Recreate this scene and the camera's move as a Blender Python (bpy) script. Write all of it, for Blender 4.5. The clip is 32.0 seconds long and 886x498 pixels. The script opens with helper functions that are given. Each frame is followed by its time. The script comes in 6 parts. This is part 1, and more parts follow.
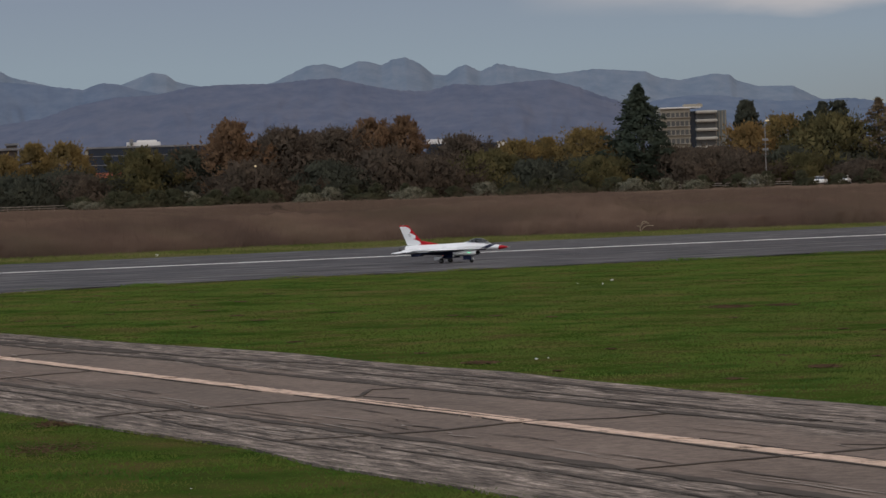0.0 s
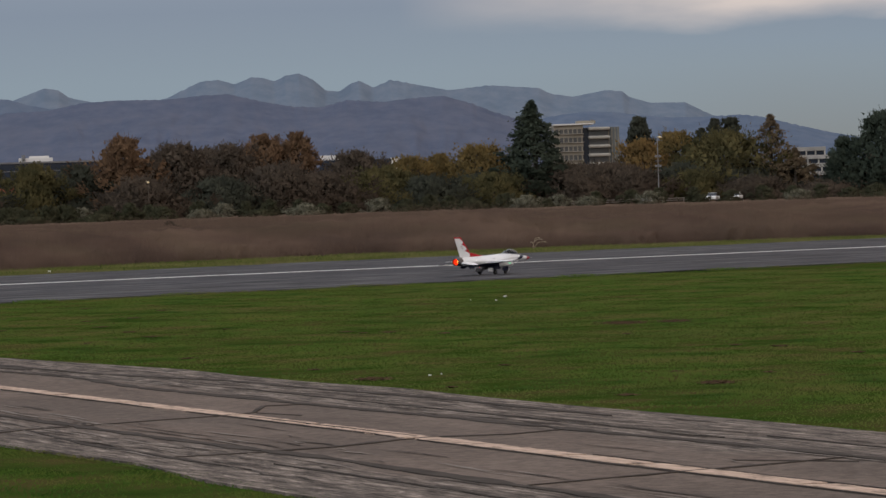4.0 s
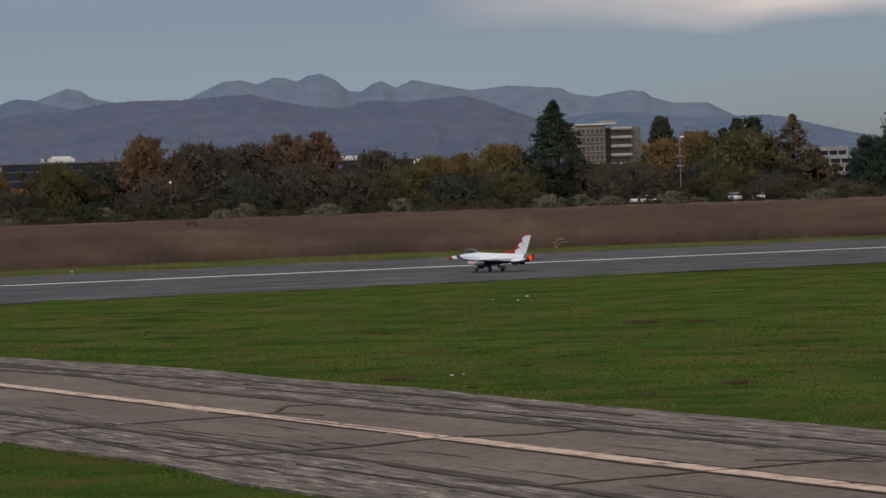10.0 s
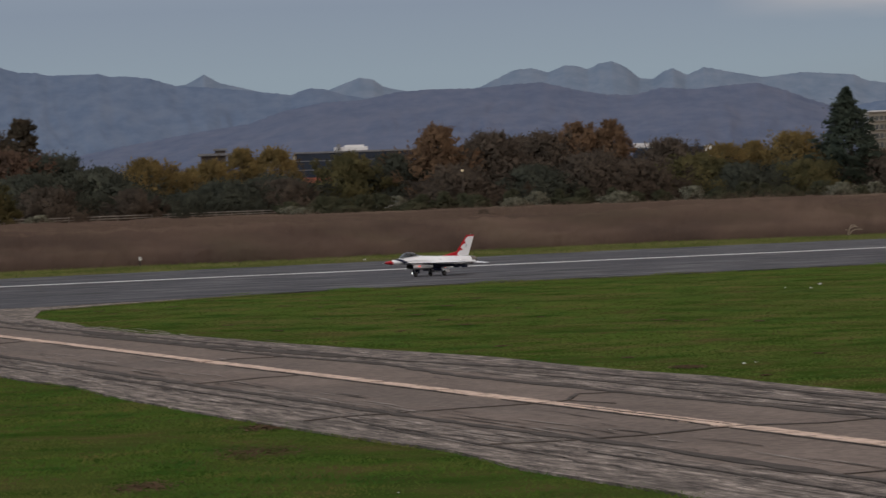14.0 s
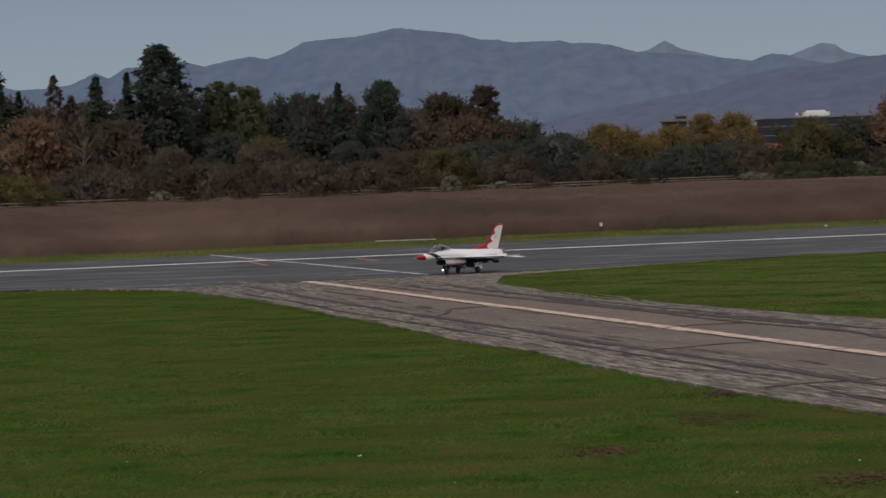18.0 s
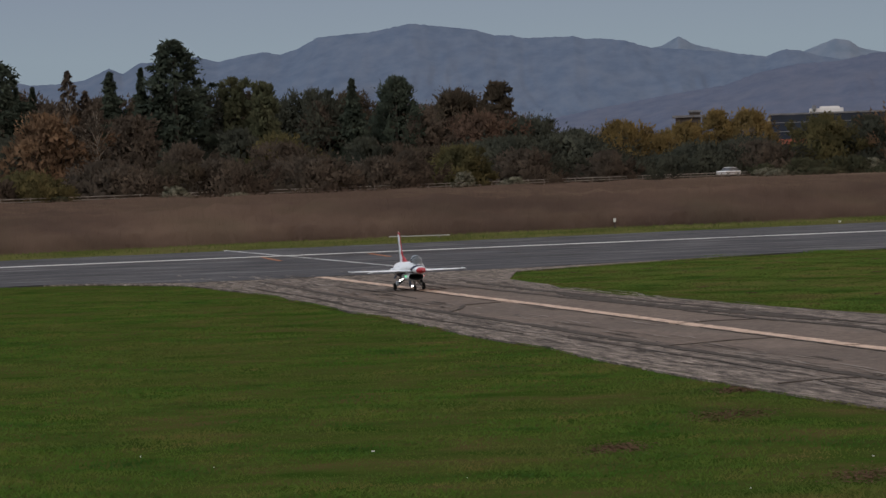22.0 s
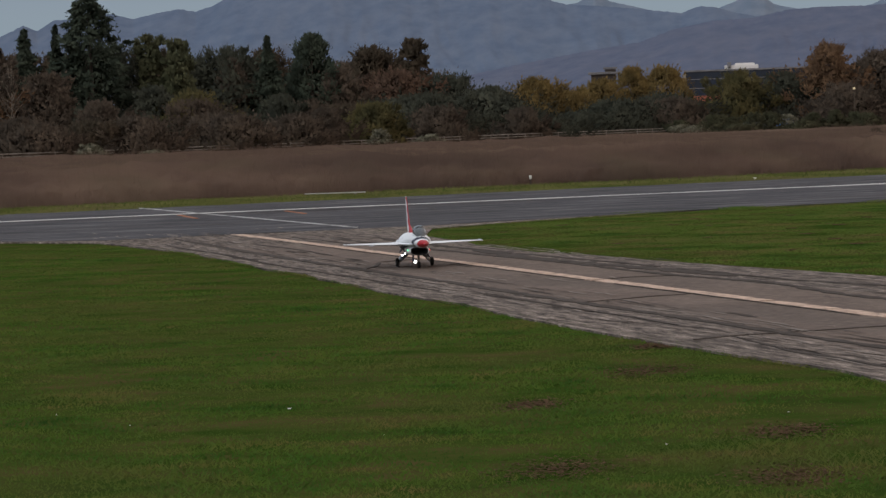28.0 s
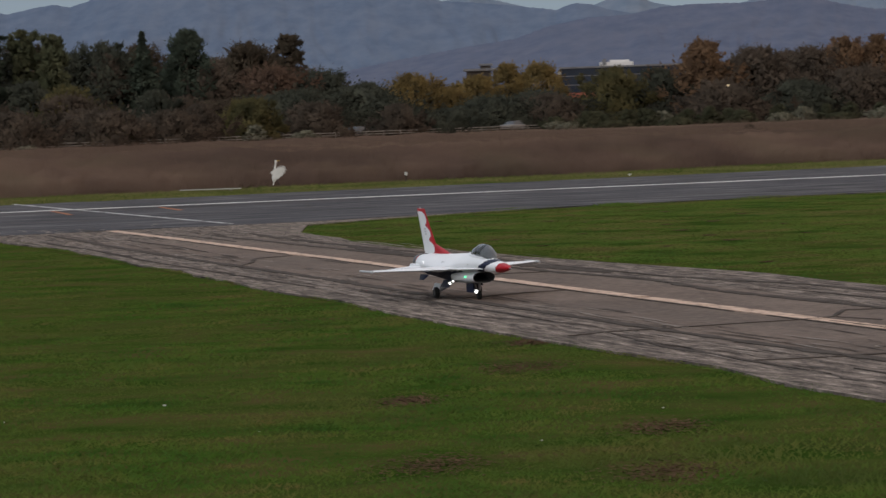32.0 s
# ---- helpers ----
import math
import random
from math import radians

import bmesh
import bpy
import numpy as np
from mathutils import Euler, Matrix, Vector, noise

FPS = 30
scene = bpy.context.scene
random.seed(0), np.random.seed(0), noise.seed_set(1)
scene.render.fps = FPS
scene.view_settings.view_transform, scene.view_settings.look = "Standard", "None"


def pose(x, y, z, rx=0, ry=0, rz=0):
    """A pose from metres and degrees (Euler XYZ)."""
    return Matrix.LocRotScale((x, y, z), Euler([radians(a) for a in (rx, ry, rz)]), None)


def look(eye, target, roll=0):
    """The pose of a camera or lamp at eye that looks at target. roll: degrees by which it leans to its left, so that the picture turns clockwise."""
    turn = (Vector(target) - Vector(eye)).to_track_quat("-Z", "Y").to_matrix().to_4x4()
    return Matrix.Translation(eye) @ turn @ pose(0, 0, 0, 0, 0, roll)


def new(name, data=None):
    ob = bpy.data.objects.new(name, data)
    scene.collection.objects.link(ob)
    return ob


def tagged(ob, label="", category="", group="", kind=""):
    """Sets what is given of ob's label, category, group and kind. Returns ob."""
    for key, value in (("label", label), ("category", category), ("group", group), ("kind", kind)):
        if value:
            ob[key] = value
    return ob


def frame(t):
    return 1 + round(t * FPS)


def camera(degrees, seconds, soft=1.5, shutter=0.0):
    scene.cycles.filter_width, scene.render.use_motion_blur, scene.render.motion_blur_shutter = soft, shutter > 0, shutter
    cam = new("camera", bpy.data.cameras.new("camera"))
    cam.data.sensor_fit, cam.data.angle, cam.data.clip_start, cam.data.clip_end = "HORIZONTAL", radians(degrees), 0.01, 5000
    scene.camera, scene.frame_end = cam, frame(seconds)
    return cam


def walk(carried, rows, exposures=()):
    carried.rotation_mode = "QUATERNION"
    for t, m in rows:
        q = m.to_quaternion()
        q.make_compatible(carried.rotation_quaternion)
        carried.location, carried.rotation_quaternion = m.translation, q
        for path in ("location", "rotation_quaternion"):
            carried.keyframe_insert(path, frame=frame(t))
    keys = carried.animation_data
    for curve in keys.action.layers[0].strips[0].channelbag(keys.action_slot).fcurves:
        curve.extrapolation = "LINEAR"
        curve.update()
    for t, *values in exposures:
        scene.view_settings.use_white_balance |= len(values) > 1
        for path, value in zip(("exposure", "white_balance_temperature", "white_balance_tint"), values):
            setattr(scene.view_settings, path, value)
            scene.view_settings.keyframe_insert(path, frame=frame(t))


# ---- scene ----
# The camera stands on its tripod beside the field and pans after the model jet.
SECONDS = 32.0
cam = camera(14.5, SECONDS, soft=1.5, shutter=0.4)
EYE = 1.6
# seconds, yaw, pitch, roll
TURNS = [
    (0.0, -0.034, -1.071, 1.800),
    (0.5, -0.203, -1.079, 1.744),
    (1.0, -0.029, -1.066, 1.854),
    (1.5, -0.248, -1.075, 1.802),
    (2.0, -1.244, -1.025, 1.680),
    (2.5, -1.951, -0.860, 1.755),
    (4.5, -1.731, -0.856, 1.757),
    (5.0, -1.696, -0.852, 1.762),
    (5.5, -1.673, -0.852, 1.766),
    (6.0, -1.812, -0.856, 1.754),
    (6.5, -1.927, -0.846, 1.779),
    (7.0, -1.693, -0.852, 1.766),
    (7.5, -1.632, -0.860, 1.813),
    (8.0, -1.572, -0.863, 1.765),
    (8.5, -1.521, -0.861, 1.767),
    (9.0, -1.593, -0.860, 1.826),
    (9.5, -1.514, -0.848, 1.791),
    (10.0, -1.428, -0.845, 1.793),
    (10.5, -0.963, -0.842, 1.839),
    (11.0, -0.397, -0.857, 1.846),
    (11.5, 0.130, -0.863, 1.843),
    (12.0, 0.335, -0.856, 1.858),
    (12.5, 1.137, -0.859, 1.861),
    (13.0, 1.786, -0.862, 1.863),
    (13.5, 2.269, -0.869, 1.885),
    (14.0, 3.368, -0.892, 1.924),
    (14.5, 4.444, -0.889, 2.008),
    (16.5, 6.772, -1.131, 1.926),
    (17.0, 8.104, -1.209, 1.940),
    (17.5, 9.668, -1.199, 1.971),
    (18.0, 10.942, -1.197, 1.969),
    (18.5, 11.534, -1.179, 1.933),
    (19.0, 11.577, -1.176, 1.930),
    (19.5, 11.460, -1.181, 1.955),
    (20.0, 11.518, -1.192, 1.931),
    (20.5, 11.606, -1.190, 1.932),
    (21.0, 11.611, -1.190, 1.912),
    (21.5, 11.451, -1.208, 1.926),
    (22.0, 11.166, -1.261, 1.927),
    (22.5, 11.172, -1.519, 1.938),
    (23.0, 11.087, -1.626, 1.995),
    (23.5, 10.975, -1.669, 1.982),
    (24.0, 10.938, -1.685, 1.976),
    (24.5, 10.825, -1.692, 1.992),
    (25.0, 10.610, -1.700, 1.969),
    (25.5, 10.439, -1.736, 1.974),
    (27.5, 9.891, -1.989, 1.967),
    (28.0, 9.781, -2.014, 1.994),
    (28.5, 9.777, -2.042, 1.977),
    (29.0, 9.708, -2.051, 1.958),
    (29.5, 9.409, -2.080, 1.973),
    (30.0, 9.278, -2.094, 1.999),
    (30.5, 9.112, -2.110, 1.994),
    (31.0, 8.872, -2.136, 2.038),
    (31.5, 8.634, -2.142, 1.949),
    (32.0, 7.731, -2.143, 1.929),
]
walk(cam, [(t, pose(0, 0, EYE, 90 + pitch, roll, yaw)) for t, yaw, pitch, roll in TURNS], [(0.0, 0.0, 6390, 10), (SECONDS, 0.0, 6390, 10)])


# ---- sky and sun: an overcast late afternoon ----
def build_world():
    world = bpy.data.worlds.new("overcast_sky")
    scene.world = world
    world.use_nodes = True
    nt = world.node_tree
    nt.nodes.clear()
    out = nt.nodes.new("ShaderNodeOutputWorld")
    sky = nt.nodes.new("ShaderNodeTexSky")
    sky.sky_type, sky.sun_disc = "NISHITA", False
    sky.sun_elevation, sky.sun_rotation = radians(24), radians(200)
    sky.air_density, sky.dust_density = 1.0, 3.0
    coord = nt.nodes.new("ShaderNodeTexCoord")
    split = nt.nodes.new("ShaderNodeSeparateXYZ")
    nt.links.new(coord.outputs["Generated"], split.inputs[0])
    # the cloud deck, stretched flat towards the horizon
    mapping = nt.nodes.new("ShaderNodeMapping")
    mapping.inputs["Scale"].default_value = (12.0, 12.0, 46.0)
    nt.links.new(coord.outputs["Generated"], mapping.inputs[0])
    cloud = nt.nodes.new("ShaderNodeTexNoise")
    cloud.inputs["Scale"].default_value, cloud.inputs["Detail"].default_value = 1.3, 5.0
    nt.links.new(mapping.outputs[0], cloud.inputs["Vector"])
    height = nt.nodes.new("ShaderNodeValToRGB")
    ramp = height.color_ramp
    ramp.elements[0].position, ramp.elements[0].color = 0.0, (0.296, 0.365, 0.405, 1)
    ramp.elements[1].position, ramp.elements[1].color = 1.0, (0.80, 0.86, 0.96, 1)
    for at, colour in ((0.035, (0.282, 0.345, 0.402)), (0.055, (0.247, 0.295, 0.372)), (0.12, (0.40, 0.44, 0.50)), (0.35, (0.72, 0.77, 0.85))):
        e = ramp.elements.new(at)
        e.color = (*colour, 1)
    nt.links.new(split.outputs[2], height.inputs[0])
    # paler warm banks of cloud higher up
    bank = nt.nodes.new("ShaderNodeMapRange")
    bank.inputs[1].default_value, bank.inputs[2].default_value = 0.0455, 0.056
    ragged_base = nt.nodes.new("ShaderNodeMath")
    ragged_base.operation, ragged_base.inputs[1].default_value = "MULTIPLY_ADD", 0.014
    nt.links.new(cloud.outputs[0], ragged_base.inputs[0])
    lowered = nt.nodes.new("ShaderNodeMath")
    lowered.operation, lowered.inputs[1].default_value = "SUBTRACT", 0.007
    nt.links.new(split.outputs[2], lowered.inputs[0])
    nt.links.new(lowered.outputs[0], ragged_base.inputs[2])
    nt.links.new(ragged_base.outputs[0], bank.inputs[0])
    lump = nt.nodes.new("ShaderNodeMapRange")
    lump.inputs[1].default_value, lump.inputs[2].default_value = -0.20, 0.60
    nt.links.new(cloud.outputs[0], lump.inputs[0])
    both = nt.nodes.new("ShaderNodeMath")
    both.operation = "MULTIPLY"
    east = nt.nodes.new("ShaderNodeMapRange")
    east.inputs[1].default_value, east.inputs[2].default_value = 0.02, 0.13
    nt.links.new(split.outputs[0], east.inputs[0])
    tall = nt.nodes.new("ShaderNodeMath")
    tall.operation = "MULTIPLY"
    nt.links.new(bank.outputs[0], tall.inputs[0])
    nt.links.new(east.outputs[0], tall.inputs[1])
    nt.links.new(tall.outputs[0], both.inputs[0])
    nt.links.new(lump.outputs[0], both.inputs[1])
    warm = nt.nodes.new("ShaderNodeMix")
    warm.data_type = "RGBA"
    nt.links.new(both.outputs[0], warm.inputs[0])
    nt.links.new(height.outputs[0], warm.inputs[6])
    warm.inputs[7].default_value = (0.90, 0.75, 0.66, 1)
    haze = nt.nodes.new("ShaderNodeMapRange")
    haze.inputs[1].default_value, haze.inputs[2].default_value, haze.inputs[3].default_value, haze.inputs[4].default_value = 0.015, 0.042, 0.75, 0.0
    nt.links.new(split.outputs[2], haze.inputs[0])
    dusk = nt.nodes.new("ShaderNodeMath")
    dusk.operation = "MULTIPLY"
    nt.links.new(haze.outputs[0], dusk.inputs[0])
    nt.links.new(east.outputs[0], dusk.inputs[1])
    tint = nt.nodes.new("ShaderNodeMix")
    tint.data_type = "RGBA"
    nt.links.new(dusk.outputs[0], tint.inputs[0])
    nt.links.new(warm.outputs[2], tint.inputs[6])
    tint.inputs[7].default_value = (0.258, 0.268, 0.262, 1)
    clear = nt.nodes.new("ShaderNodeBackground")
    clear.inputs["Strength"].default_value = 0.05
    nt.links.new(sky.outputs[0], clear.inputs[0])
    deck = nt.nodes.new("ShaderNodeBackground")
    deck.inputs["Strength"].default_value = 1.0
    nt.links.new(tint.outputs[2], deck.inputs[0])
    mix = nt.nodes.new("ShaderNodeMixShader")
    mix.inputs[0].default_value = 0.88
    nt.links.new(clear.outputs[0], mix.inputs[1])
    nt.links.new(deck.outputs[0], mix.inputs[2])
    nt.links.new(mix.outputs[0], out.inputs[0])


build_world()
sun = new("sun", bpy.data.lights.new("sun", "SUN"))
sun.data.energy, sun.data.angle, sun.data.color = 0.6, radians(25), (1.0, 0.95, 0.88)
sun.matrix_world = look((-40, -90, 90), (0, 0, 0))


# ---- materials ----
def material(name, stops, scale=4.0, rough=0.9, bump=0.0, metal=0.0, stretch=(1, 1, 1), detail=6.0, bump_scale=None, island=0.0, spec=0.3, second=None, span=(0.32, 0.68), grain=0.5):
    """A material whose colour runs through stops by noise of a real size. island: how far loose pieces differ in value."""
    m = bpy.data.materials.new(name)
    m.use_nodes = True
    nt = m.node_tree
    bsdf = nt.nodes["Principled BSDF"]
    bsdf.inputs["Roughness"].default_value, bsdf.inputs["Metallic"].default_value = rough, metal
    bsdf.inputs["Specular IOR Level"].default_value = spec
    coord = nt.nodes.new("ShaderNodeTexCoord")
    mapping = nt.nodes.new("ShaderNodeMapping")
    mapping.inputs["Scale"].default_value = stretch
    nt.links.new(coord.outputs["Object"], mapping.inputs[0])
    noise_a = nt.nodes.new("ShaderNodeTexNoise")
    noise_a.inputs["Scale"].default_value, noise_a.inputs["Detail"].default_value = scale, detail
    noise_a.inputs["Roughness"].default_value = grain
    nt.links.new(mapping.outputs[0], noise_a.inputs["Vector"])
    ramp = nt.nodes.new("ShaderNodeValToRGB")
    lo, hi = span
    ramp.color_ramp.elements[0].position, ramp.color_ramp.elements[0].color = lo, (*stops[0], 1)
    ramp.color_ramp.elements[1].position, ramp.color_ramp.elements[1].color = hi, (*stops[-1], 1)
    for i, c in enumerate(stops[1:-1], 1):
        ramp.color_ramp.elements.new(lo + (hi - lo) * i / (len(stops) - 1)).color = (*c, 1)
    nt.links.new(noise_a.outputs[0], ramp.inputs[0])
    colour = ramp.outputs[0]
    if second:
        size, tint, amount = second
        noise_b = nt.nodes.new("ShaderNodeTexNoise")
        noise_b.inputs["Scale"].default_value, noise_b.inputs["Detail"].default_value = size, 4.0
        nt.links.new(mapping.outputs[0], noise_b.inputs["Vector"])
        reach = nt.nodes.new("ShaderNodeMapRange")
        reach.inputs[1].default_value, reach.inputs[2].default_value, reach.inputs[4].default_value = 0.45, 0.66, amount
        nt.links.new(noise_b.outputs[0], reach.inputs[0])
        mix = nt.nodes.new("ShaderNodeMix")
        mix.data_type = "RGBA"
        nt.links.new(reach.outputs[0], mix.inputs[0])
        nt.links.new(colour, mix.inputs[6])
        mix.inputs[7].default_value = (*tint, 1)
        colour = mix.outputs[2]
    if island:
        geo = nt.nodes.new("ShaderNodeNewGeometry")
        vary = nt.nodes.new("ShaderNodeMapRange")
        vary.inputs[3].default_value, vary.inputs[4].default_value = 1 - island, 1 + island
        nt.links.new(geo.outputs["Random Per Island"], vary.inputs[0])
        hsv = nt.nodes.new("ShaderNodeHueSaturation")
        nt.links.new(vary.outputs[0], hsv.inputs["Value"])
        nt.links.new(colour, hsv.inputs["Color"])
        colour = hsv.outputs[0]
    nt.links.new(colour, bsdf.inputs["Base Color"])
    if bump:
        noise_c = nt.nodes.new("ShaderNodeTexNoise")
        noise_c.inputs["Scale"].default_value, noise_c.inputs["Detail"].default_value = bump_scale or scale * 6, 5.0
        nt.links.new(mapping.outputs[0], noise_c.inputs["Vector"])
        b = nt.nodes.new("ShaderNodeBump")
        b.inputs["Strength"].default_value, b.inputs["Distance"].default_value = min(bump, 1.0), 0.02
        nt.links.new(noise_c.outputs[0], b.inputs["Height"])
        nt.links.new(b.outputs[0], bsdf.inputs["Normal"])
    return m


def glow(name, colour, strength):
    m = bpy.data.materials.new(name)
    m.use_nodes = True
    bsdf = m.node_tree.nodes["Principled BSDF"]
    bsdf.inputs["Base Color"].default_value = (*colour, 1)
    bsdf.inputs["Emission Color"].default_value = (*colour, 1)
    bsdf.inputs["Emission Strength"].default_value = strength
    return m


GRASS_SOIL = material("grass_soil", [(0.024, 0.048, 0.008), (0.036, 0.060, 0.011), (0.050, 0.063, 0.015), (0.070, 0.060, 0.022)], 1.2, rough=1.0, spec=0.0, detail=8.0, grain=0.66, span=(0.36, 0.64), second=(1.9, (0.070, 0.055, 0.024), 0.3))
GRASS_BLADE = material("grass_blade", [(0.020, 0.050, 0.007), (0.038, 0.083, 0.010), (0.061, 0.094, 0.014), (0.096, 0.085, 0.024)], 1.3, rough=0.9, island=0.03, span=(0.36, 0.64), detail=8.0, grain=0.70, second=(0.42, (0.086, 0.073, 0.023), 0.46), spec=0.05)
INFIELD_BLADE = material("infield_blade", [(0.030, 0.062, 0.010), (0.060, 0.100, 0.016), (0.077, 0.106, 0.019), (0.102, 0.096, 0.028)], 0.6, rough=0.9, island=0.03, span=(0.38, 0.62), detail=8.0, grain=0.66, second=(0.30, (0.088, 0.084, 0.027), 0.4), spec=0.05)
VERGE_BLADE = material("verge_blade", [(0.046, 0.066, 0.015), (0.084, 0.100, 0.024), (0.134, 0.134, 0.044), (0.12, 0.096, 0.050)], 0.35, rough=0.9, island=0.10, detail=8.0, grain=0.65, second=(0.5, (0.070, 0.062, 0.03), 0.5), spec=0.05)
WEED = material("dry_weed", [(0.076, 0.053, 0.042), (0.102, 0.069, 0.053), (0.132, 0.091, 0.067)], 0.16, rough=1.0, island=0.05, spec=0.0, detail=8.0, grain=0.62, span=(0.36, 0.64), second=(0.30, (0.084, 0.066, 0.044), 0.45))
WEED_SOIL = material("weed_soil", [(0.12, 0.086, 0.064), (0.15, 0.108, 0.078)], 0.2, rough=1.0, spec=0.0)
ASPHALT = material("runway_asphalt", [(0.024, 0.023, 0.025), (0.054, 0.052, 0.057), (0.073, 0.070, 0.075), (0.124, 0.119, 0.121)], 1.3, bump=0.3, stretch=(0.35, 1.1, 1), bump_scale=60, detail=9.0, grain=0.66, span=(0.38, 0.62), second=(0.20, (0.046, 0.045, 0.051), 0.6), spec=0.12, rough=0.85)
PAINT_WHITE = material("worn_white_paint", [(0.40, 0.39, 0.38), (0.75, 0.74, 0.72), (0.8, 0.79, 0.76)], 1.2, stretch=(0.6, 4, 1), bump=0.2)
PAINT_WORN = material("thin_worn_paint", [(0.20, 0.195, 0.19), (0.46, 0.45, 0.44), (0.62, 0.61, 0.59)], 1.2, stretch=(1, 1, 1), bump=0.2)
PAINT_CREAM = material("worn_cream_paint", [(0.20, 0.150, 0.115), (0.46, 0.330, 0.25), (0.54, 0.39, 0.30), (0.64, 0.48, 0.375)], 2.6, stretch=(1.6, 4, 1), bump=0.2, span=(0.39, 0.62), detail=9.0, grain=0.75)
PAINT_ORANGE = material("faded_orange_paint", [(0.30, 0.12, 0.06), (0.42, 0.17, 0.08)], 2.0, stretch=(0.6, 4, 1))
PALE_GRIT = material("pale_grit", [(0.185, 0.153, 0.130), (0.24, 0.202, 0.172)], 2.0, rough=0.95)
SOIL = material("bare_soil", [(0.070, 0.046, 0.029), (0.110, 0.070, 0.044)], 3.0, rough=1.0, spec=0.0, island=0.15)
TAR = material("tar_seal", [(0.050, 0.042, 0.037), (0.092, 0.078, 0.068)], 3.0, rough=0.95, spec=0.05, detail=8.0, grain=0.7)


def taxi_material():
    """Old pavement: a worn brown-grey middle lane between two joints, and pale crumbling margins full of dark lengthwise cracks."""
    m = material("taxiway_pavement", [(0.122, 0.096, 0.081), (0.158, 0.124, 0.104), (0.192, 0.152, 0.128)], 0.8, bump=0.3, stretch=(0.5, 1.3, 1), bump_scale=40, detail=9.0, grain=0.7, second=(0.45, (0.112, 0.092, 0.080), 0.6), spec=0.05, rough=0.95)
    nt = m.node_tree
    bsdf = nt.nodes["Principled BSDF"]
    base = bsdf.inputs["Base Color"].links[0].from_socket
    coord = nt.nodes.new("ShaderNodeTexCoord")

    def node(kind, **values):
        n = nt.nodes.new(kind)
        for key, value in values.items():
            n.inputs[key].default_value = value
        return n

    def noise_at(stretch, scale, detail, grain):
        mapping = node("ShaderNodeMapping", Scale=stretch)
        nt.links.new(coord.outputs["Object"], mapping.inputs[0])
        tex = node("ShaderNodeTexNoise", Scale=scale, Detail=detail, Roughness=grain)
        nt.links.new(mapping.outputs[0], tex.inputs["Vector"])
        return tex.outputs[0]

    def span(source, a, b, c=0.0, d=1.0):
        n = nt.nodes.new("ShaderNodeMapRange")
        for k, value in enumerate((a, b, c, d), 1):
            n.inputs[k].default_value = value
        nt.links.new(source, n.inputs[0])
        return n.outputs[0]

    def maths(op, a, b):
        n = nt.nodes.new("ShaderNodeMath")
        n.operation = op
        for k, q in enumerate((a, b)):
            if isinstance(q, (int, float)):
                n.inputs[k].default_value = q
            else:
                nt.links.new(q, n.inputs[k])
        return n.outputs[0]

    def blend(amount, a, b):
        n = nt.nodes.new("ShaderNodeMix")
        n.data_type = "RGBA"
        nt.links.new(amount, n.inputs[0])
        nt.links.new(a, n.inputs[6])
        if isinstance(b, tuple):
            n.inputs[7].default_value = (*b, 1)
        else:
            nt.links.new(b, n.inputs[7])
        return n.outputs[2]

    split = nt.nodes.new("ShaderNodeSeparateXYZ")
    nt.links.new(coord.outputs["Object"], split.inputs[0])
    wander = span(noise_at((0.4, 0.4, 1), 1.0, 4.0, 0.6), 0.3, 0.7, -0.28, 0.28)
    across = maths("ADD", split.outputs[1], wander)
    # how far past the joints of the middle lane
    past = maths("MAXIMUM", span(across, 0.72, 1.02), span(across, -1.22, -1.52))
    # the whole apron by the runway is as broken as the margins
    past = maths("MAXIMUM", past, span(split.outputs[0], -5.5, -10.0, 0.0, 0.9))
    ramp = nt.nodes.new("ShaderNodeValToRGB")
    els = ramp.color_ramp.elements
    els[0].position, els[0].color = 0.41, (0.046, 0.040, 0.036, 1)
    els[1].position, els[1].color = 0.61, (0.385, 0.322, 0.276, 1)
    els.new(0.45).color = (0.100, 0.083, 0.072, 1)
    els.new(0.50).color = (0.158, 0.131, 0.112, 1)
    els.new(0.56).color = (0.225, 0.187, 0.160, 1)
    nt.links.new(noise_at((0.75, 5.0, 1), 2.4, 10.0, 0.80), ramp.inputs[0])
    colour = blend(past, base, ramp.outputs[0])
    # broad dark stains that follow the joints
    stain = maths("MULTIPLY", span(noise_at((0.22, 1.6, 1), 1.8, 9.0, 0.74), 0.50, 0.66), maths("MULTIPLY", past, 0.68))
    colour = blend(stain, colour, (0.066, 0.056, 0.050))
    # coarse stones in the worn surface
    hsv = nt.nodes.new("ShaderNodeHueSaturation")
    nt.links.new(span(noise_at((1, 1, 1), 11.0, 5.0, 0.8), 0.36, 0.64, 0.74, 1.24), hsv.inputs["Value"])
    nt.links.new(colour, hsv.inputs["Color"])
    nt.links.new(hsv.outputs[0], bsdf.inputs["Base Color"])
    return m


TAXI = taxi_material()


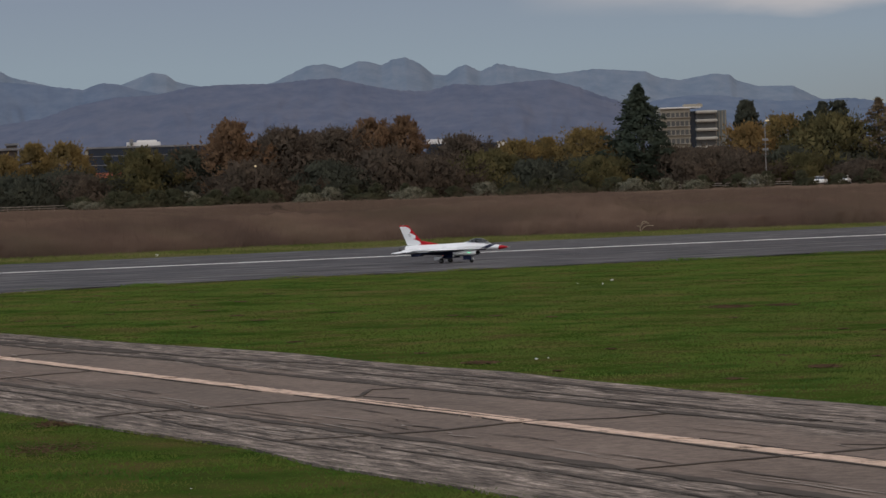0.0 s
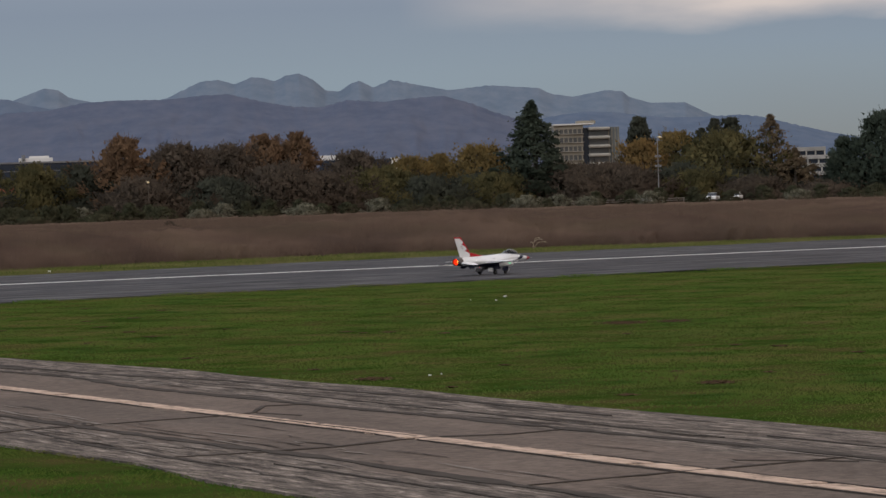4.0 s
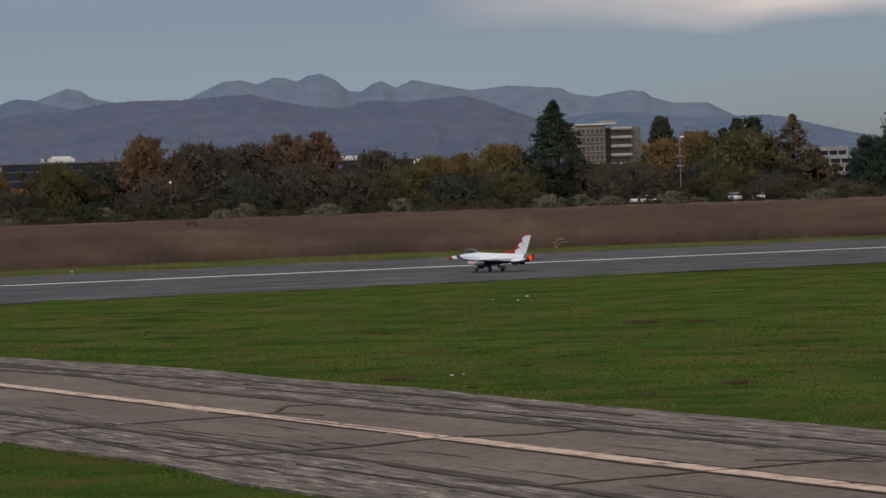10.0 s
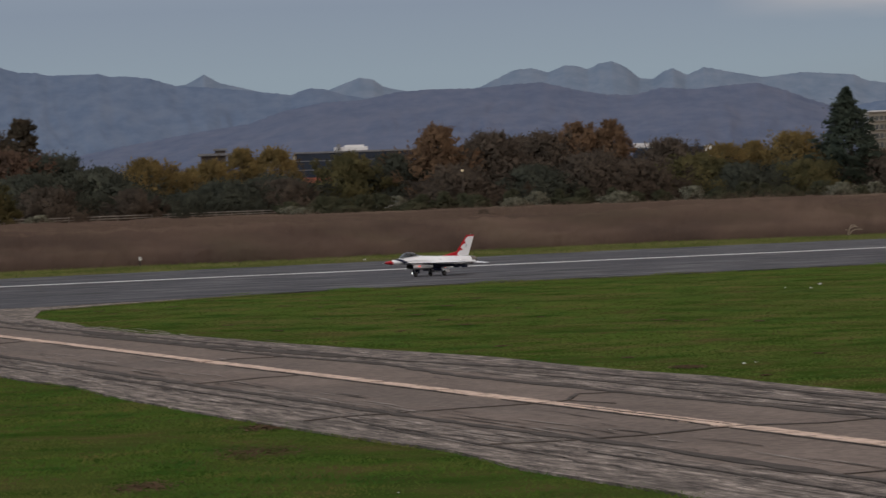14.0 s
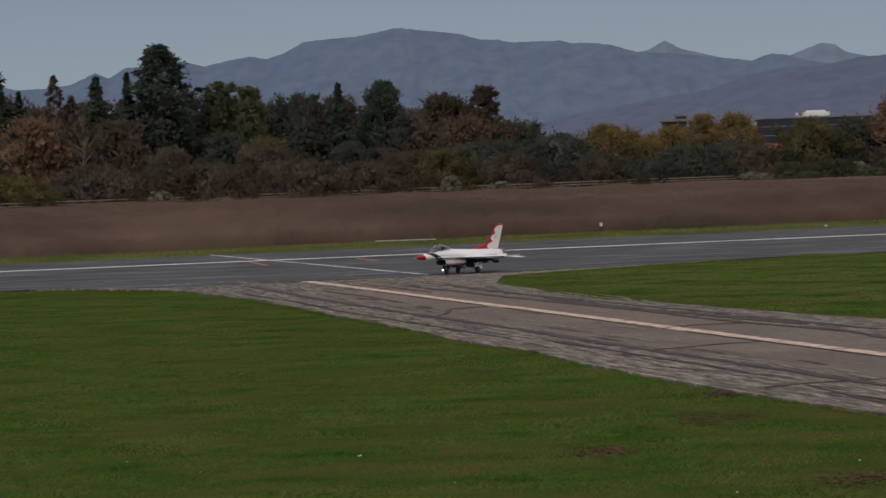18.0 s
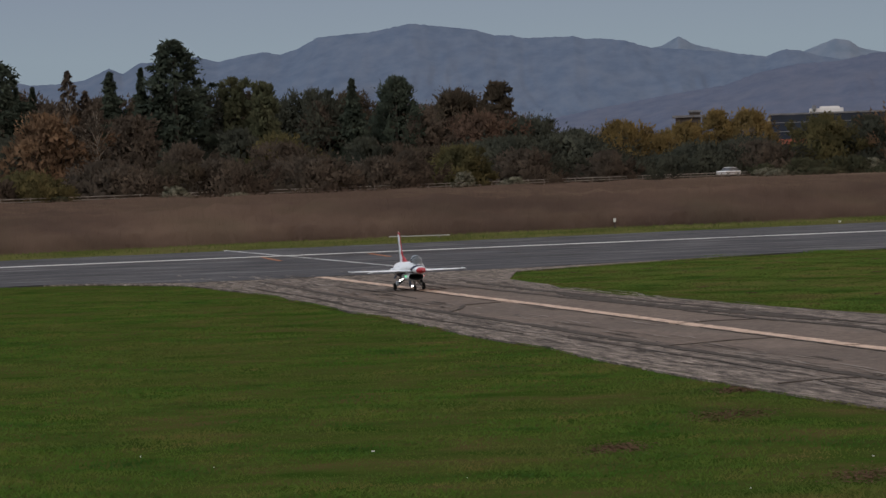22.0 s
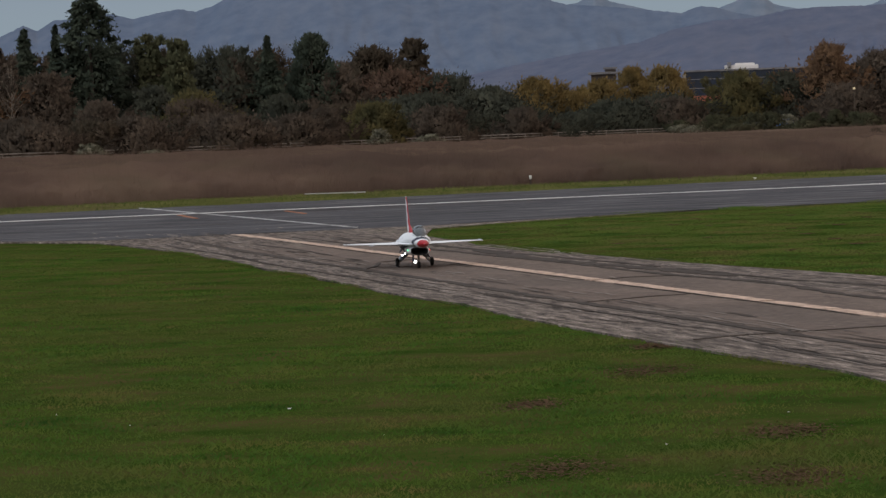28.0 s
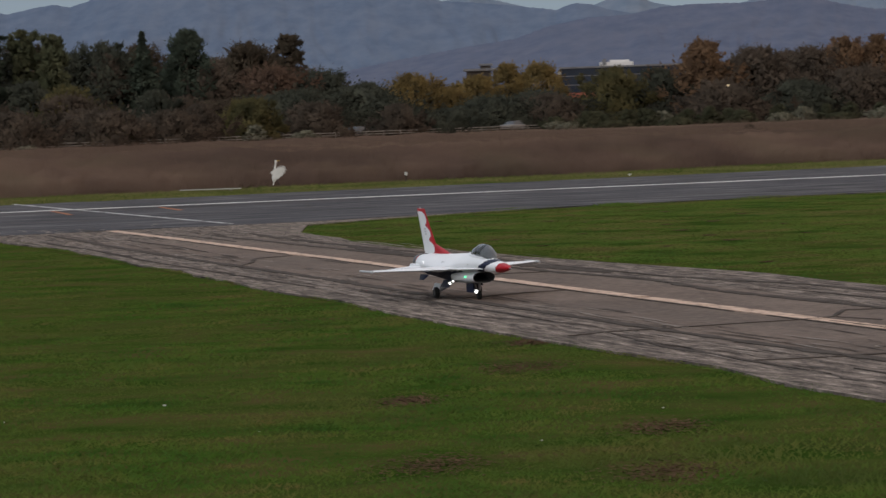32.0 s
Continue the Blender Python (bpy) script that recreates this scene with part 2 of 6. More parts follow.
# ---- mesh helpers ----
def mesh_np(name, verts, faces, mats, smooth=False, mat_index=None, normals=None):
    """A mesh from arrays; all faces have the same number of corners. normals: soft shading normals of its points, as a mass of leaves has."""
    verts, faces = np.asarray(verts, dtype=np.float32), np.asarray(faces, dtype=np.int32)
    me = bpy.data.meshes.new(name)
    k = faces.shape[1]
    me.vertices.add(len(verts))
    me.vertices.foreach_set("co", verts.ravel())
    me.loops.add(len(faces) * k)
    me.loops.foreach_set("vertex_index", faces.ravel())
    me.polygons.add(len(faces))
    me.polygons.foreach_set("loop_start", np.arange(0, len(faces) * k, k, dtype=np.int32))
    if mat_index is not None:
        me.polygons.foreach_set("material_index", np.asarray(mat_index, dtype=np.int32))
    for m in mats if isinstance(mats, (list, tuple)) else [mats]:
        me.materials.append(m)
    me.update(calc_edges=True)
    me.validate()
    if smooth:
        me.shade_smooth()
    if normals is not None:
        me.normals_split_custom_set_from_vertices(np.asarray(normals, dtype=np.float32))
    return me


def part(name, bm, mat, parent, label="", smooth=False):
    """Links a bmesh as one mesh object under a thing or a part."""
    me = bpy.data.meshes.new(name)
    bmesh.ops.recalc_face_normals(bm, faces=bm.faces)
    bm.to_mesh(me)
    bm.free()
    for m in mat if isinstance(mat, (list, tuple)) else [mat]:
        me.materials.append(m)
    if smooth:
        me.shade_smooth()
    return part_me(name, me, parent, label)


def part_me(name, me, parent, label=""):
    ob = new(name, me)
    if parent is not None:
        ob.parent = parent
    if label:
        tagged(ob, label)
    return ob


def box_bm(size, at=(0, 0, 0), bevel=0.0, bm=None, turn=None):
    bm = bm or bmesh.new()
    m = Matrix.Translation(at) @ (turn or Matrix()) @ Matrix.Diagonal((*size, 1))
    made = bmesh.ops.create_cube(bm, size=1, matrix=m)
    if bevel:
        edges = {e for v in made["verts"] for e in v.link_edges}
        bmesh.ops.bevel(bm, geom=list(edges), offset=bevel, segments=2, affect="EDGES", profile=0.5)
    return bm


def rod_bm(a, b, r1, r2=None, seg=10, bm=None):
    bm = bm or bmesh.new()
    a, b = Vector(a), Vector(b)
    d = b - a
    m = Matrix.Translation((a + b) / 2) @ d.to_track_quat("Z", "Y").to_matrix().to_4x4()
    bmesh.ops.create_cone(bm, cap_ends=True, segments=seg, radius1=r1, radius2=r1 if r2 is None else r2, depth=d.length, matrix=m)
    return bm


def ball_bm(at, size, bm=None, seg=12):
    bm = bm or bmesh.new()
    bmesh.ops.create_uvsphere(bm, u_segments=seg, v_segments=seg // 2 + 2, radius=1, matrix=Matrix.Translation(at) @ Matrix.Diagonal((*size, 1)))
    return bm


def prism_bm(outline, z0, z1, bm=None):
    """An upright slab over a plan outline."""
    bm = bm or bmesh.new()
    low = [bm.verts.new((x, y, z0)) for x, y in outline]
    high = [bm.verts.new((x, y, z1)) for x, y in outline]
    bm.faces.new(high)
    bm.faces.new(low[::-1])
    n = len(outline)
    for i in range(n):
        bm.faces.new((low[i], low[(i + 1) % n], high[(i + 1) % n], high[i]))
    return bm


def thing(name, label, category, group="", kind=""):
    return tagged(new(name), label, category, group, kind)


def spot(bearing, dist):
    """A place on the plan by its bearing (degrees, clockwise from straight ahead) and distance from the camera's stand."""
    return dist * math.sin(radians(bearing)), dist * math.cos(radians(bearing))


# ---- the field: ground, runway, taxiway ----
RUN_TURN, TAXI_TURN = 31.5, -66.8


def near_edge(x):
    return 63.6 + 0.62 * x


def far_edge(x):
    return 90.3 + np.where(x < 0, 0.80, 0.63) * x


def centre_line(x):
    return 78.4 + 0.600 * x


def brush_front(x):
    return 101.5 + np.where(x < 0, 0.88, 0.27) * x


def taxi_side(x, y):
    """Distance from the taxiway's line, to its right."""
    return (x + 0.4293 * y - 10.511) / 1.0883


def taxi_rim(y):
    """Where the grass of the infield begins, to the right of the taxiway's line."""
    return np.interp(y, [33, 35, 37, 40, 41.5, 44.5, 46.6, 50, 51.5], [2.2, 2.1, 1.82, 1.64, 1.47, 1.40, 1.62, 1.88, 1.93])


def build_ground():
    n = 60
    r = np.concatenate(([0.0], np.geomspace(4, 4900, n)))
    a = np.linspace(0, 2 * np.pi, 73)[:-1]
    verts = [(0, 0, 0)] + [(q * math.sin(b), q * math.cos(b), 0) for q in r[1:] for b in a]
    me = bpy.data.meshes.new("ground")
    k = len(a)
    faces = [(0, 1 + (i + 1) % k, 1 + i) for i in range(k)]
    for j in range(n - 1):
        o = 1 + j * k
        faces += [(o + i, o + (i + 1) % k, o + k + (i + 1) % k, o + k + i) for i in range(k)]
    me.from_pydata(verts, [], faces)
    me.materials.append(GRASS_SOIL)
    me.materials.append(WEED_SOIL)
    for p in me.polygons:
        c = p.center
        p.material_index = 1 if c.y > brush_front(c.x) + 6 else 0
    tagged(new("ground", me), "flat grassy field running out to dry scrub", "ground", kind="structure")


build_ground()


def build_runway():
    """A dark asphalt strip; its own x axis runs along it."""
    base = pose(0, 77, 0, 0, 0, RUN_TURN)
    back = base.inverted()

    def flat(pts):
        return [(back @ Vector((x, y, 0))).to_2d() for x, y in pts]

    xs = (-150, 0, 130)
    near = [(xs[0], near_edge(xs[0])), (-16.6, near_edge(-16.6)), (-14.3, 52.2), (-12.7, 53.3), (-11.2, 54.2), (-9.7, 55.2), (-7.2, 58.2), (-5.6, near_edge(-5.6)), (xs[2], near_edge(xs[2]))]
    fray = random.Random(2)
    rim = [(x, float(far_edge(x)) + fray.uniform(-0.35, 0.35)) for x in np.arange(34, -60, -0.8)]
    body = flat(near + [(xs[2], far_edge(xs[2]))] + rim + [(-60, far_edge(-60)), (-150, near_edge(-150) + 12)])
    run = part("runway", prism_bm(body, -0.1, 0.023), ASPHALT, None)
    run.matrix_world = base
    tagged(run, "worn dark grey asphalt runway with a white line", "runway", kind="structure")
    w = 0.18
    line = flat([(-150, centre_line(-150) - w), (130, centre_line(130) - w), (130, centre_line(130) + w), (-150, centre_line(-150) + w)])
    part("centre_line", prism_bm(line, 0.015, 0.029), PAINT_WHITE, run, "worn white centre line")

    def mark(name, a, b, width, mat, label):
        a, b = (back @ Vector((*a, 0))).to_2d(), (back @ Vector((*b, 0))).to_2d()
        d = (b - a).normalized()
        s = Vector((-d.y, d.x)) * width / 2
        part(name, prism_bm([a - s, b - s, b + s, a + s], 0.015, 0.033), mat, run, label)

    mark("cross_line", (-19.9, 75.2), (-10.95, 55.0), 0.055, PAINT_WORN, "thin white line across the runway")
    mark("orange_mark", (-17.0, 67.3), (-15.85, 64.1), 0.07, PAINT_ORANGE, "faded orange dash")
    mark("orange_mark", (-14.95, 67.9), (-13.97, 65.2), 0.07, PAINT_ORANGE, "faded orange dash")
    # cracks that wander along and across the asphalt
    wob = random.Random(14)
    for i in range(46):
        x = wob.uniform(-24, 16)
        deep = wob.uniform(0.05, 0.95)
        y = near_edge(x) + deep * (float(far_edge(x)) - near_edge(x))
        along = wob.random() < 0.9
        way = (back.to_3x3() @ Vector((0.86, 0.51, 0) if along else Vector((-0.2, 1.0, 0)))).to_2d()
        p, drift = (back @ Vector((x, y, 0))).to_2d(), 0.0
        length = wob.uniform(4.0, 14.0) if along else wob.uniform(1.5, 6.0)
        wide = wob.uniform(0.07, 0.20) if along else wob.uniform(0.02, 0.04)
        bm, prev = bmesh.new(), None
        n = Vector((-way.y, way.x))
        k = int(length / 0.3)
        for j in range(k + 1):
            drift += wob.uniform(-0.09, 0.09)
            c = p + way * (length * j / k) + n * drift
            w = wide * wob.uniform(0.35, 1.0) * (0.3 + 0.7 * math.sin(math.pi * (j + 0.3) / (k + 0.6))) / 2
            now = [bm.verts.new((*(c + n * w), 0.0258 + 0.00005 * i)), bm.verts.new((*(c - n * w), 0.0258 + 0.00005 * i))]
            if prev:
                bm.faces.new((prev[0], prev[1], now[1], now[0]))
            prev = now
        c = bm.verts[:][len(bm.verts) // 2].co
        g = base @ Vector((c.x, c.y, 0))
        if near_edge(g.x) + 0.6 < g.y < float(far_edge(g.x)) - 0.6:
            part("asphalt_crack", bm, TAR, run, "dark wandering crack")
        else:
            bm.free()
    return run


def build_taxiway():
    """A narrow taxiway of old pavement; its own x axis runs towards the camera's side."""
    base = pose(10.511 - 0.4293 * 40, 40, 0, 0, 0, TAXI_TURN)
    back = base.inverted()

    def flat(pts):
        return [(back @ Vector((x, y, 0))).to_2d() for x, y in pts]

    def side(y, off):
        return 10.511 - 0.4293 * y + off * 1.0883, y

    rnd = random.Random(4)
    right = [side(y, float(taxi_rim(y))) for y in np.arange(-40, 51.5, 1.5)]
    left = [side(y, -2.42 + 0.012 * max(0, y - 25)) for y in np.arange(-40, 47, 1.5)]
    jag = lambda pts: [(x + rnd.uniform(-0.10, 0.10), y) for x, y in pts]
    outline = jag(right) + [(-9.45, 53.5), (-8.5, 55.7), (-7.4, 57.7), (-6.0, near_edge(-6.0) - 0.02), (-17.0, near_edge(-17.0) - 0.02), (-16.0, 52.7), (-14.2, 51.2)] + jag(left)[::-1]
    taxi = part("taxiway", prism_bm(flat(outline), -0.1, 0.018), TAXI, None)
    taxi.matrix_world = base
    tagged(taxi, "cracked old grey taxiway with pale crumbling margins", "taxiway", kind="structure")
    # the guide line lies in lengths, cracked through and ragged along its edges
    LINE = -0.14
    breaks = [53.3, 51.6, 49.9, 47.2, 44.6, 42.4, 41.28, 40.9, 38.6, 36.1, 34.4, 31.9, 29.6, 28.1, 25.95, 24.6, 22.86, 20.88, 20.04, 18.31, 16.2, 13.6, 11.0, 8.0]
    for y, low_end in zip(breaks, breaks[1:]):
        run = y - low_end - rnd.uniform(0.05, 0.10)
        ys = np.linspace(y, y - run, int(run / 0.12) + 2)
        shift = LINE + rnd.uniform(-0.008, 0.008)
        lap = rnd.uniform(-0.05, 0.05)
        edge = lambda s, skew: [side(q + skew, s * 0.088 + shift +  rnd.uniform(-0.012, 0.012)) for q in ys]
        part("taxi_line", prism_bm(flat(edge(-1, 0) + edge(1, lap)[::-1]), 0.012, 0.024), PAINT_CREAM, taxi, "worn cream guide line")
    wob = random.Random(9)
    laid = []

    def seam(pts, width, label="dark tar seam"):
        """A wandering ribbon of tar along points of the plan."""
        line = [Vector(p) for p in flat(pts)]
        fine = []
        for a, b in zip(line, line[1:]):
            k = max(2, int((b - a).length / 0.22))
            fine += [a.lerp(b, i / k) for i in range(k)]
        fine.append(line[-1])
        laid.append(1)
        z = 0.0248 + 0.00006 * len(laid)
        drift, bm, prev = 0.0, bmesh.new(), None
        for i, p in enumerate(fine):
            d = (fine[min(i + 1, len(fine) - 1)] - fine[max(i - 1, 0)]).normalized()
            drift = 0.85 * drift + wob.uniform(-0.012, 0.012)
            n = Vector((-d.y, d.x))
            w = width * wob.uniform(0.35, 1.15) * min(1.0, 0.15 + i / 4, 0.15 + (len(fine) - 1 - i) / 4) / 2
            q = p + n * drift
            now = [bm.verts.new((*(q + n * w), z)), bm.verts.new((*(q - n * w), z)), bm.verts.new((*(q + n * w), 0.012)), bm.verts.new((*(q - n * w), 0.012))]
            if prev:
                for a, b in ((0, 1), (1, 3), (2, 0)):
                    bm.faces.new((prev[a], now[a], now[b], prev[b]))
            prev = now
        part("tar_seam", bm, TAR, taxi, label)

    def crack(width, *pts, label="dark tar seam"):
        seam([side(y, off) for y, off in pts], width, label)

    # the joint by the infield, opened wide and filled with tar
    crack(0.30, (43.6, 0.95), (42.9, 0.92), (41.4, 0.85), (40.1, 0.83), (39.1, 0.87), (37.5, 0.98), (35.8, 1.06), (34.4, 1.13))
    crack(0.16, (49.5, 1.10), (47.0, 1.02), (45.2, 1.0), (43.8, 0.98))
    # cracks across the lanes
    crack(0.075, (25.94, -0.25), (26.19, 0.07), (27.0, 0.45), (27.1, 0.77), (26.2, 0.82), (25.04, 0.85))
    crack(0.08, (26.35, 0.13), (26.9, 0.40))
    crack(0.035, (26.17, 0.09), (25.68, 0.22))
    crack(0.07, (25.94, -0.25), (25.67, -0.80), (25.3, -1.40), (25.05, -1.85), (24.7, -2.2))
    crack(0.065, (21.84, -2.05), (22.04, -1.45), (22.29, -0.91), (22.76, -0.35), (22.93, -0.04), (22.95, 0.42), (23.27, 0.91))
    crack(0.05, (24.96, -1.87), (23.1, -2.04), (21.84, -2.05), (20.6, -2.02))
    crack(0.03, (20.14, 0.37), (19.74, 0.83))
    crack(0.06, (34.2, -0.25), (34.81, 0.23), (34.94, 0.72))
    crack(0.06, (41.1, -0.3), (40.9, -0.51), (40.5, -0.83), (39.16, -1.19), (38.35, -1.48))
    crack(0.05, (30.2, -1.45), (30.9, -0.7), (31.2, -0.25))
    crack(0.06, (18.8, -1.4), (19.4, -0.3), (20.1, 1.0))
    crack(0.06, (14.5, -1.4), (15.1, -0.2), (15.8, 1.0))
    # the two joints of the middle lane
    crack(0.14, (52.0, -1.3), (46.0, -1.42), (40.5, -1.5), (36.0, -1.44), (31.0, -1.47), (27.1, -1.46), (25.5, -1.45), (23.4, -1.44), (21.1, -1.33), (18.3, -1.32), (14.0, -1.34), (9.0, -1.32), label="dark joint beside the middle lane")
    crack(0.12, (50.0, 0.55), (44.0, 0.62), (38.0, 0.72), (34.94, 0.74), (32.8, 0.95), (30.4, 0.72), (28.85, 0.74), (27.1, 0.77), (25.0, 0.87), (23.3, 0.92), (21.4, 0.98), (17.0, 1.0), (9.0, 0.98), label="dark joint beside the middle lane")
    crack(0.10, (36.5, 1.2), (33.3, 1.28), (31.0, 1.68), (28.6, 1.73), (27.35, 1.83), (24.5, 1.75))
    crack(0.08, (47.0, 1.0), (43.5, 1.02), (40.0, 1.12), (37.0, 1.2))
    for y0, y1, off in ((44.0, 33.0, -1.95), (32.0, 26.5, -1.8), (30.0, 22.0, 1.25), (22.0, 13.0, 1.5), (21.0, 12.0, -1.75), (49.0, 42.0, -1.9), (48.5, 43.0, -0.8), (51.0, 46.5, 0.2)):
        crack(0.04, (y0, off), ((y0 + y1) / 2, off + wob.uniform(-0.08, 0.08)), (y1, off + wob.uniform(-0.05, 0.05)))
    # along the near edge of the guide line, and inside it where it has split
    for y0, y1, off, w in ((48.0, 41.5, -0.255, 0.03), (40.5, 34.5, -0.25, 0.03), (33.5, 27.2, -0.255, 0.035), (26.6, 23.0, -0.25, 0.03), (22.7, 12.0, -0.25, 0.035), (25.7, 23.0, -0.13, 0.028), (20.9, 17.0, -0.035, 0.02)):
        crack(w, (y0, off), ((y0 + y1) / 2, off), (y1, off), label="crack along the guide line")
    # fine cracks and pale worn slivers along the margins and over the apron
    flakes = {0: [[], []], 1: [[], []]}
    for i in range(1050):
        if wob.random() < 0.72:
            y = wob.uniform(11, 50)
            off = wob.choice((-1, 1)) * wob.uniform(0.85, 2.1)
            if wob.random() < 0.06:
                off = wob.uniform(-0.8, 0.8)
        else:
            y, off = wob.uniform(48, 56), wob.uniform(-2.3, 1.6)
        length, width = wob.uniform(0.2, 1.4), wob.uniform(0.012, 0.042) * (0.35 + y / 42)
        if off < 0 and off - width < -2.3 or off + width > 2.0 - 0.035 * max(0.0, y - 35):
            continue
        kind = 0 if wob.random() < 0.5 else 1
        verts, faces = flakes[kind]
        line = [Vector(p) for p in flat([side(y + length * k / 5, off + 0.018 * math.sin(0.9 * k + i)) for k in range(6)])]
        base_index = len(verts)
        for k, p in enumerate(line):
            w = width * math.sin(math.pi * (k + 0.15) / 5.3) * wob.uniform(0.5, 1.3) / 2
            d = wob.uniform(-0.012, 0.012)
            verts += [(p.x, p.y - w + d, 0.0215 + 0.0004 * (i % 7)), (p.x, p.y + w + d, 0.0215 + 0.0004 * (i % 7))]
        for k in range(5):
            q = base_index + 2 * k
            faces.append((q, q + 2, q + 3, q + 1))
    for kind, (name, mat, label) in enumerate((("fine_cracks", TAR, "fine dark cracks along the margins"), ("worn_slivers", PALE_GRIT, "pale worn slivers of pavement"))):
        tagged(part_me(name, mesh_np(name, flakes[kind][0], flakes[kind][1], mat), taxi, label), kind="stuff")
    return taxi


runway, taxiway = build_runway(), build_taxiway()


def on_pavement(x, y):
    t = taxi_side(x, y)
    on_run = (y > near_edge(x) + 0.0) & (y < far_edge(x))
    on_taxi = (t > -2.38) & (t < taxi_rim(y) - 0.05) & (y < 56)
    apron = (y > 51.0 + 0.62 * (x + 13.5)) & (x > -16.5) & (x < -9.2) & (y < 70) & (t < 1.95)
    corner = (x > -10.6) & (x < -5.9) & (y > 53.4 + 1.6 * (x + 9.55)) & (y < near_edge(x) + 1)
    return on_run | on_taxi | apron | corner


def blades(x, y, h, w, rng, lean=0.5, foot=-0.01):
    """Single upright blades, one triangle each."""
    n = len(x)
    a = rng.uniform(0, np.pi, n)
    dx, dy = np.cos(a) * w / 2, np.sin(a) * w / 2
    lx, ly = rng.normal(0, lean, n) * h, rng.normal(0, lean, n) * h
    z = np.zeros(n) + foot
    # blades bow away from the stand, with their lit upper side towards it
    toward = (lx * x + ly * y) < 0
    lx, ly = np.where(toward, -lx, lx), np.where(toward, -ly, ly)
    v = np.stack([np.stack([x - dx, y - dy, z], 1), np.stack([x + dx, y + dy, z], 1), np.stack([x + lx, y + ly, h], 1)], 1)
    # the lit side faces the field
    side = np.cross(v[:, 1] - v[:, 0], v[:, 2] - v[:, 0])
    flip = np.einsum("ij,ij->i", side, np.array([0, 0, 1.6]) - v[:, 0]) < 0
    v[flip] = v[flip][:, [1, 0, 2]]
    v = v.reshape(-1, 3)
    nor = np.stack([rng.normal(0, 0.10, n), rng.normal(-0.35, 0.10, n), np.full(n, 0.9)], 1)
    nor = np.repeat(nor / np.linalg.norm(nor, axis=1)[:, None], 3, axis=0)
    return v, np.arange(3 * n).reshape(-1, 3), nor


BARE_SPOTS = [(3.45, 42.3, 0.30), (4.1, 42.3, 0.22), (-2.55, 22.0, 0.34), (-2.9, 19.5, 0.24), (-1.31, 17.6, 0.28), (-1.0, 23.2, 0.34), (-2.75, 24.4, 0.22), (-2.26, 15.9, 0.34), (-1.14, 15.4, 0.34), (0.3, 30.9, 0.16), (3.1, 28.6, 0.14)]


def noise_row(q, seed):
    return np.array([noise.fractal((a, 0, seed), 0.8, 2.1, 4) for a in q])


# worn places of the infield, small and scattered
scatter = random.Random(77)
for _ in range(46):
    q = scatter.uniform(27, 58)
    BARE_SPOTS.append((10.511 - 0.4293 * q + scatter.uniform(2.6, 9.0) * 1.0883, q, scatter.uniform(0.05, 0.11)))


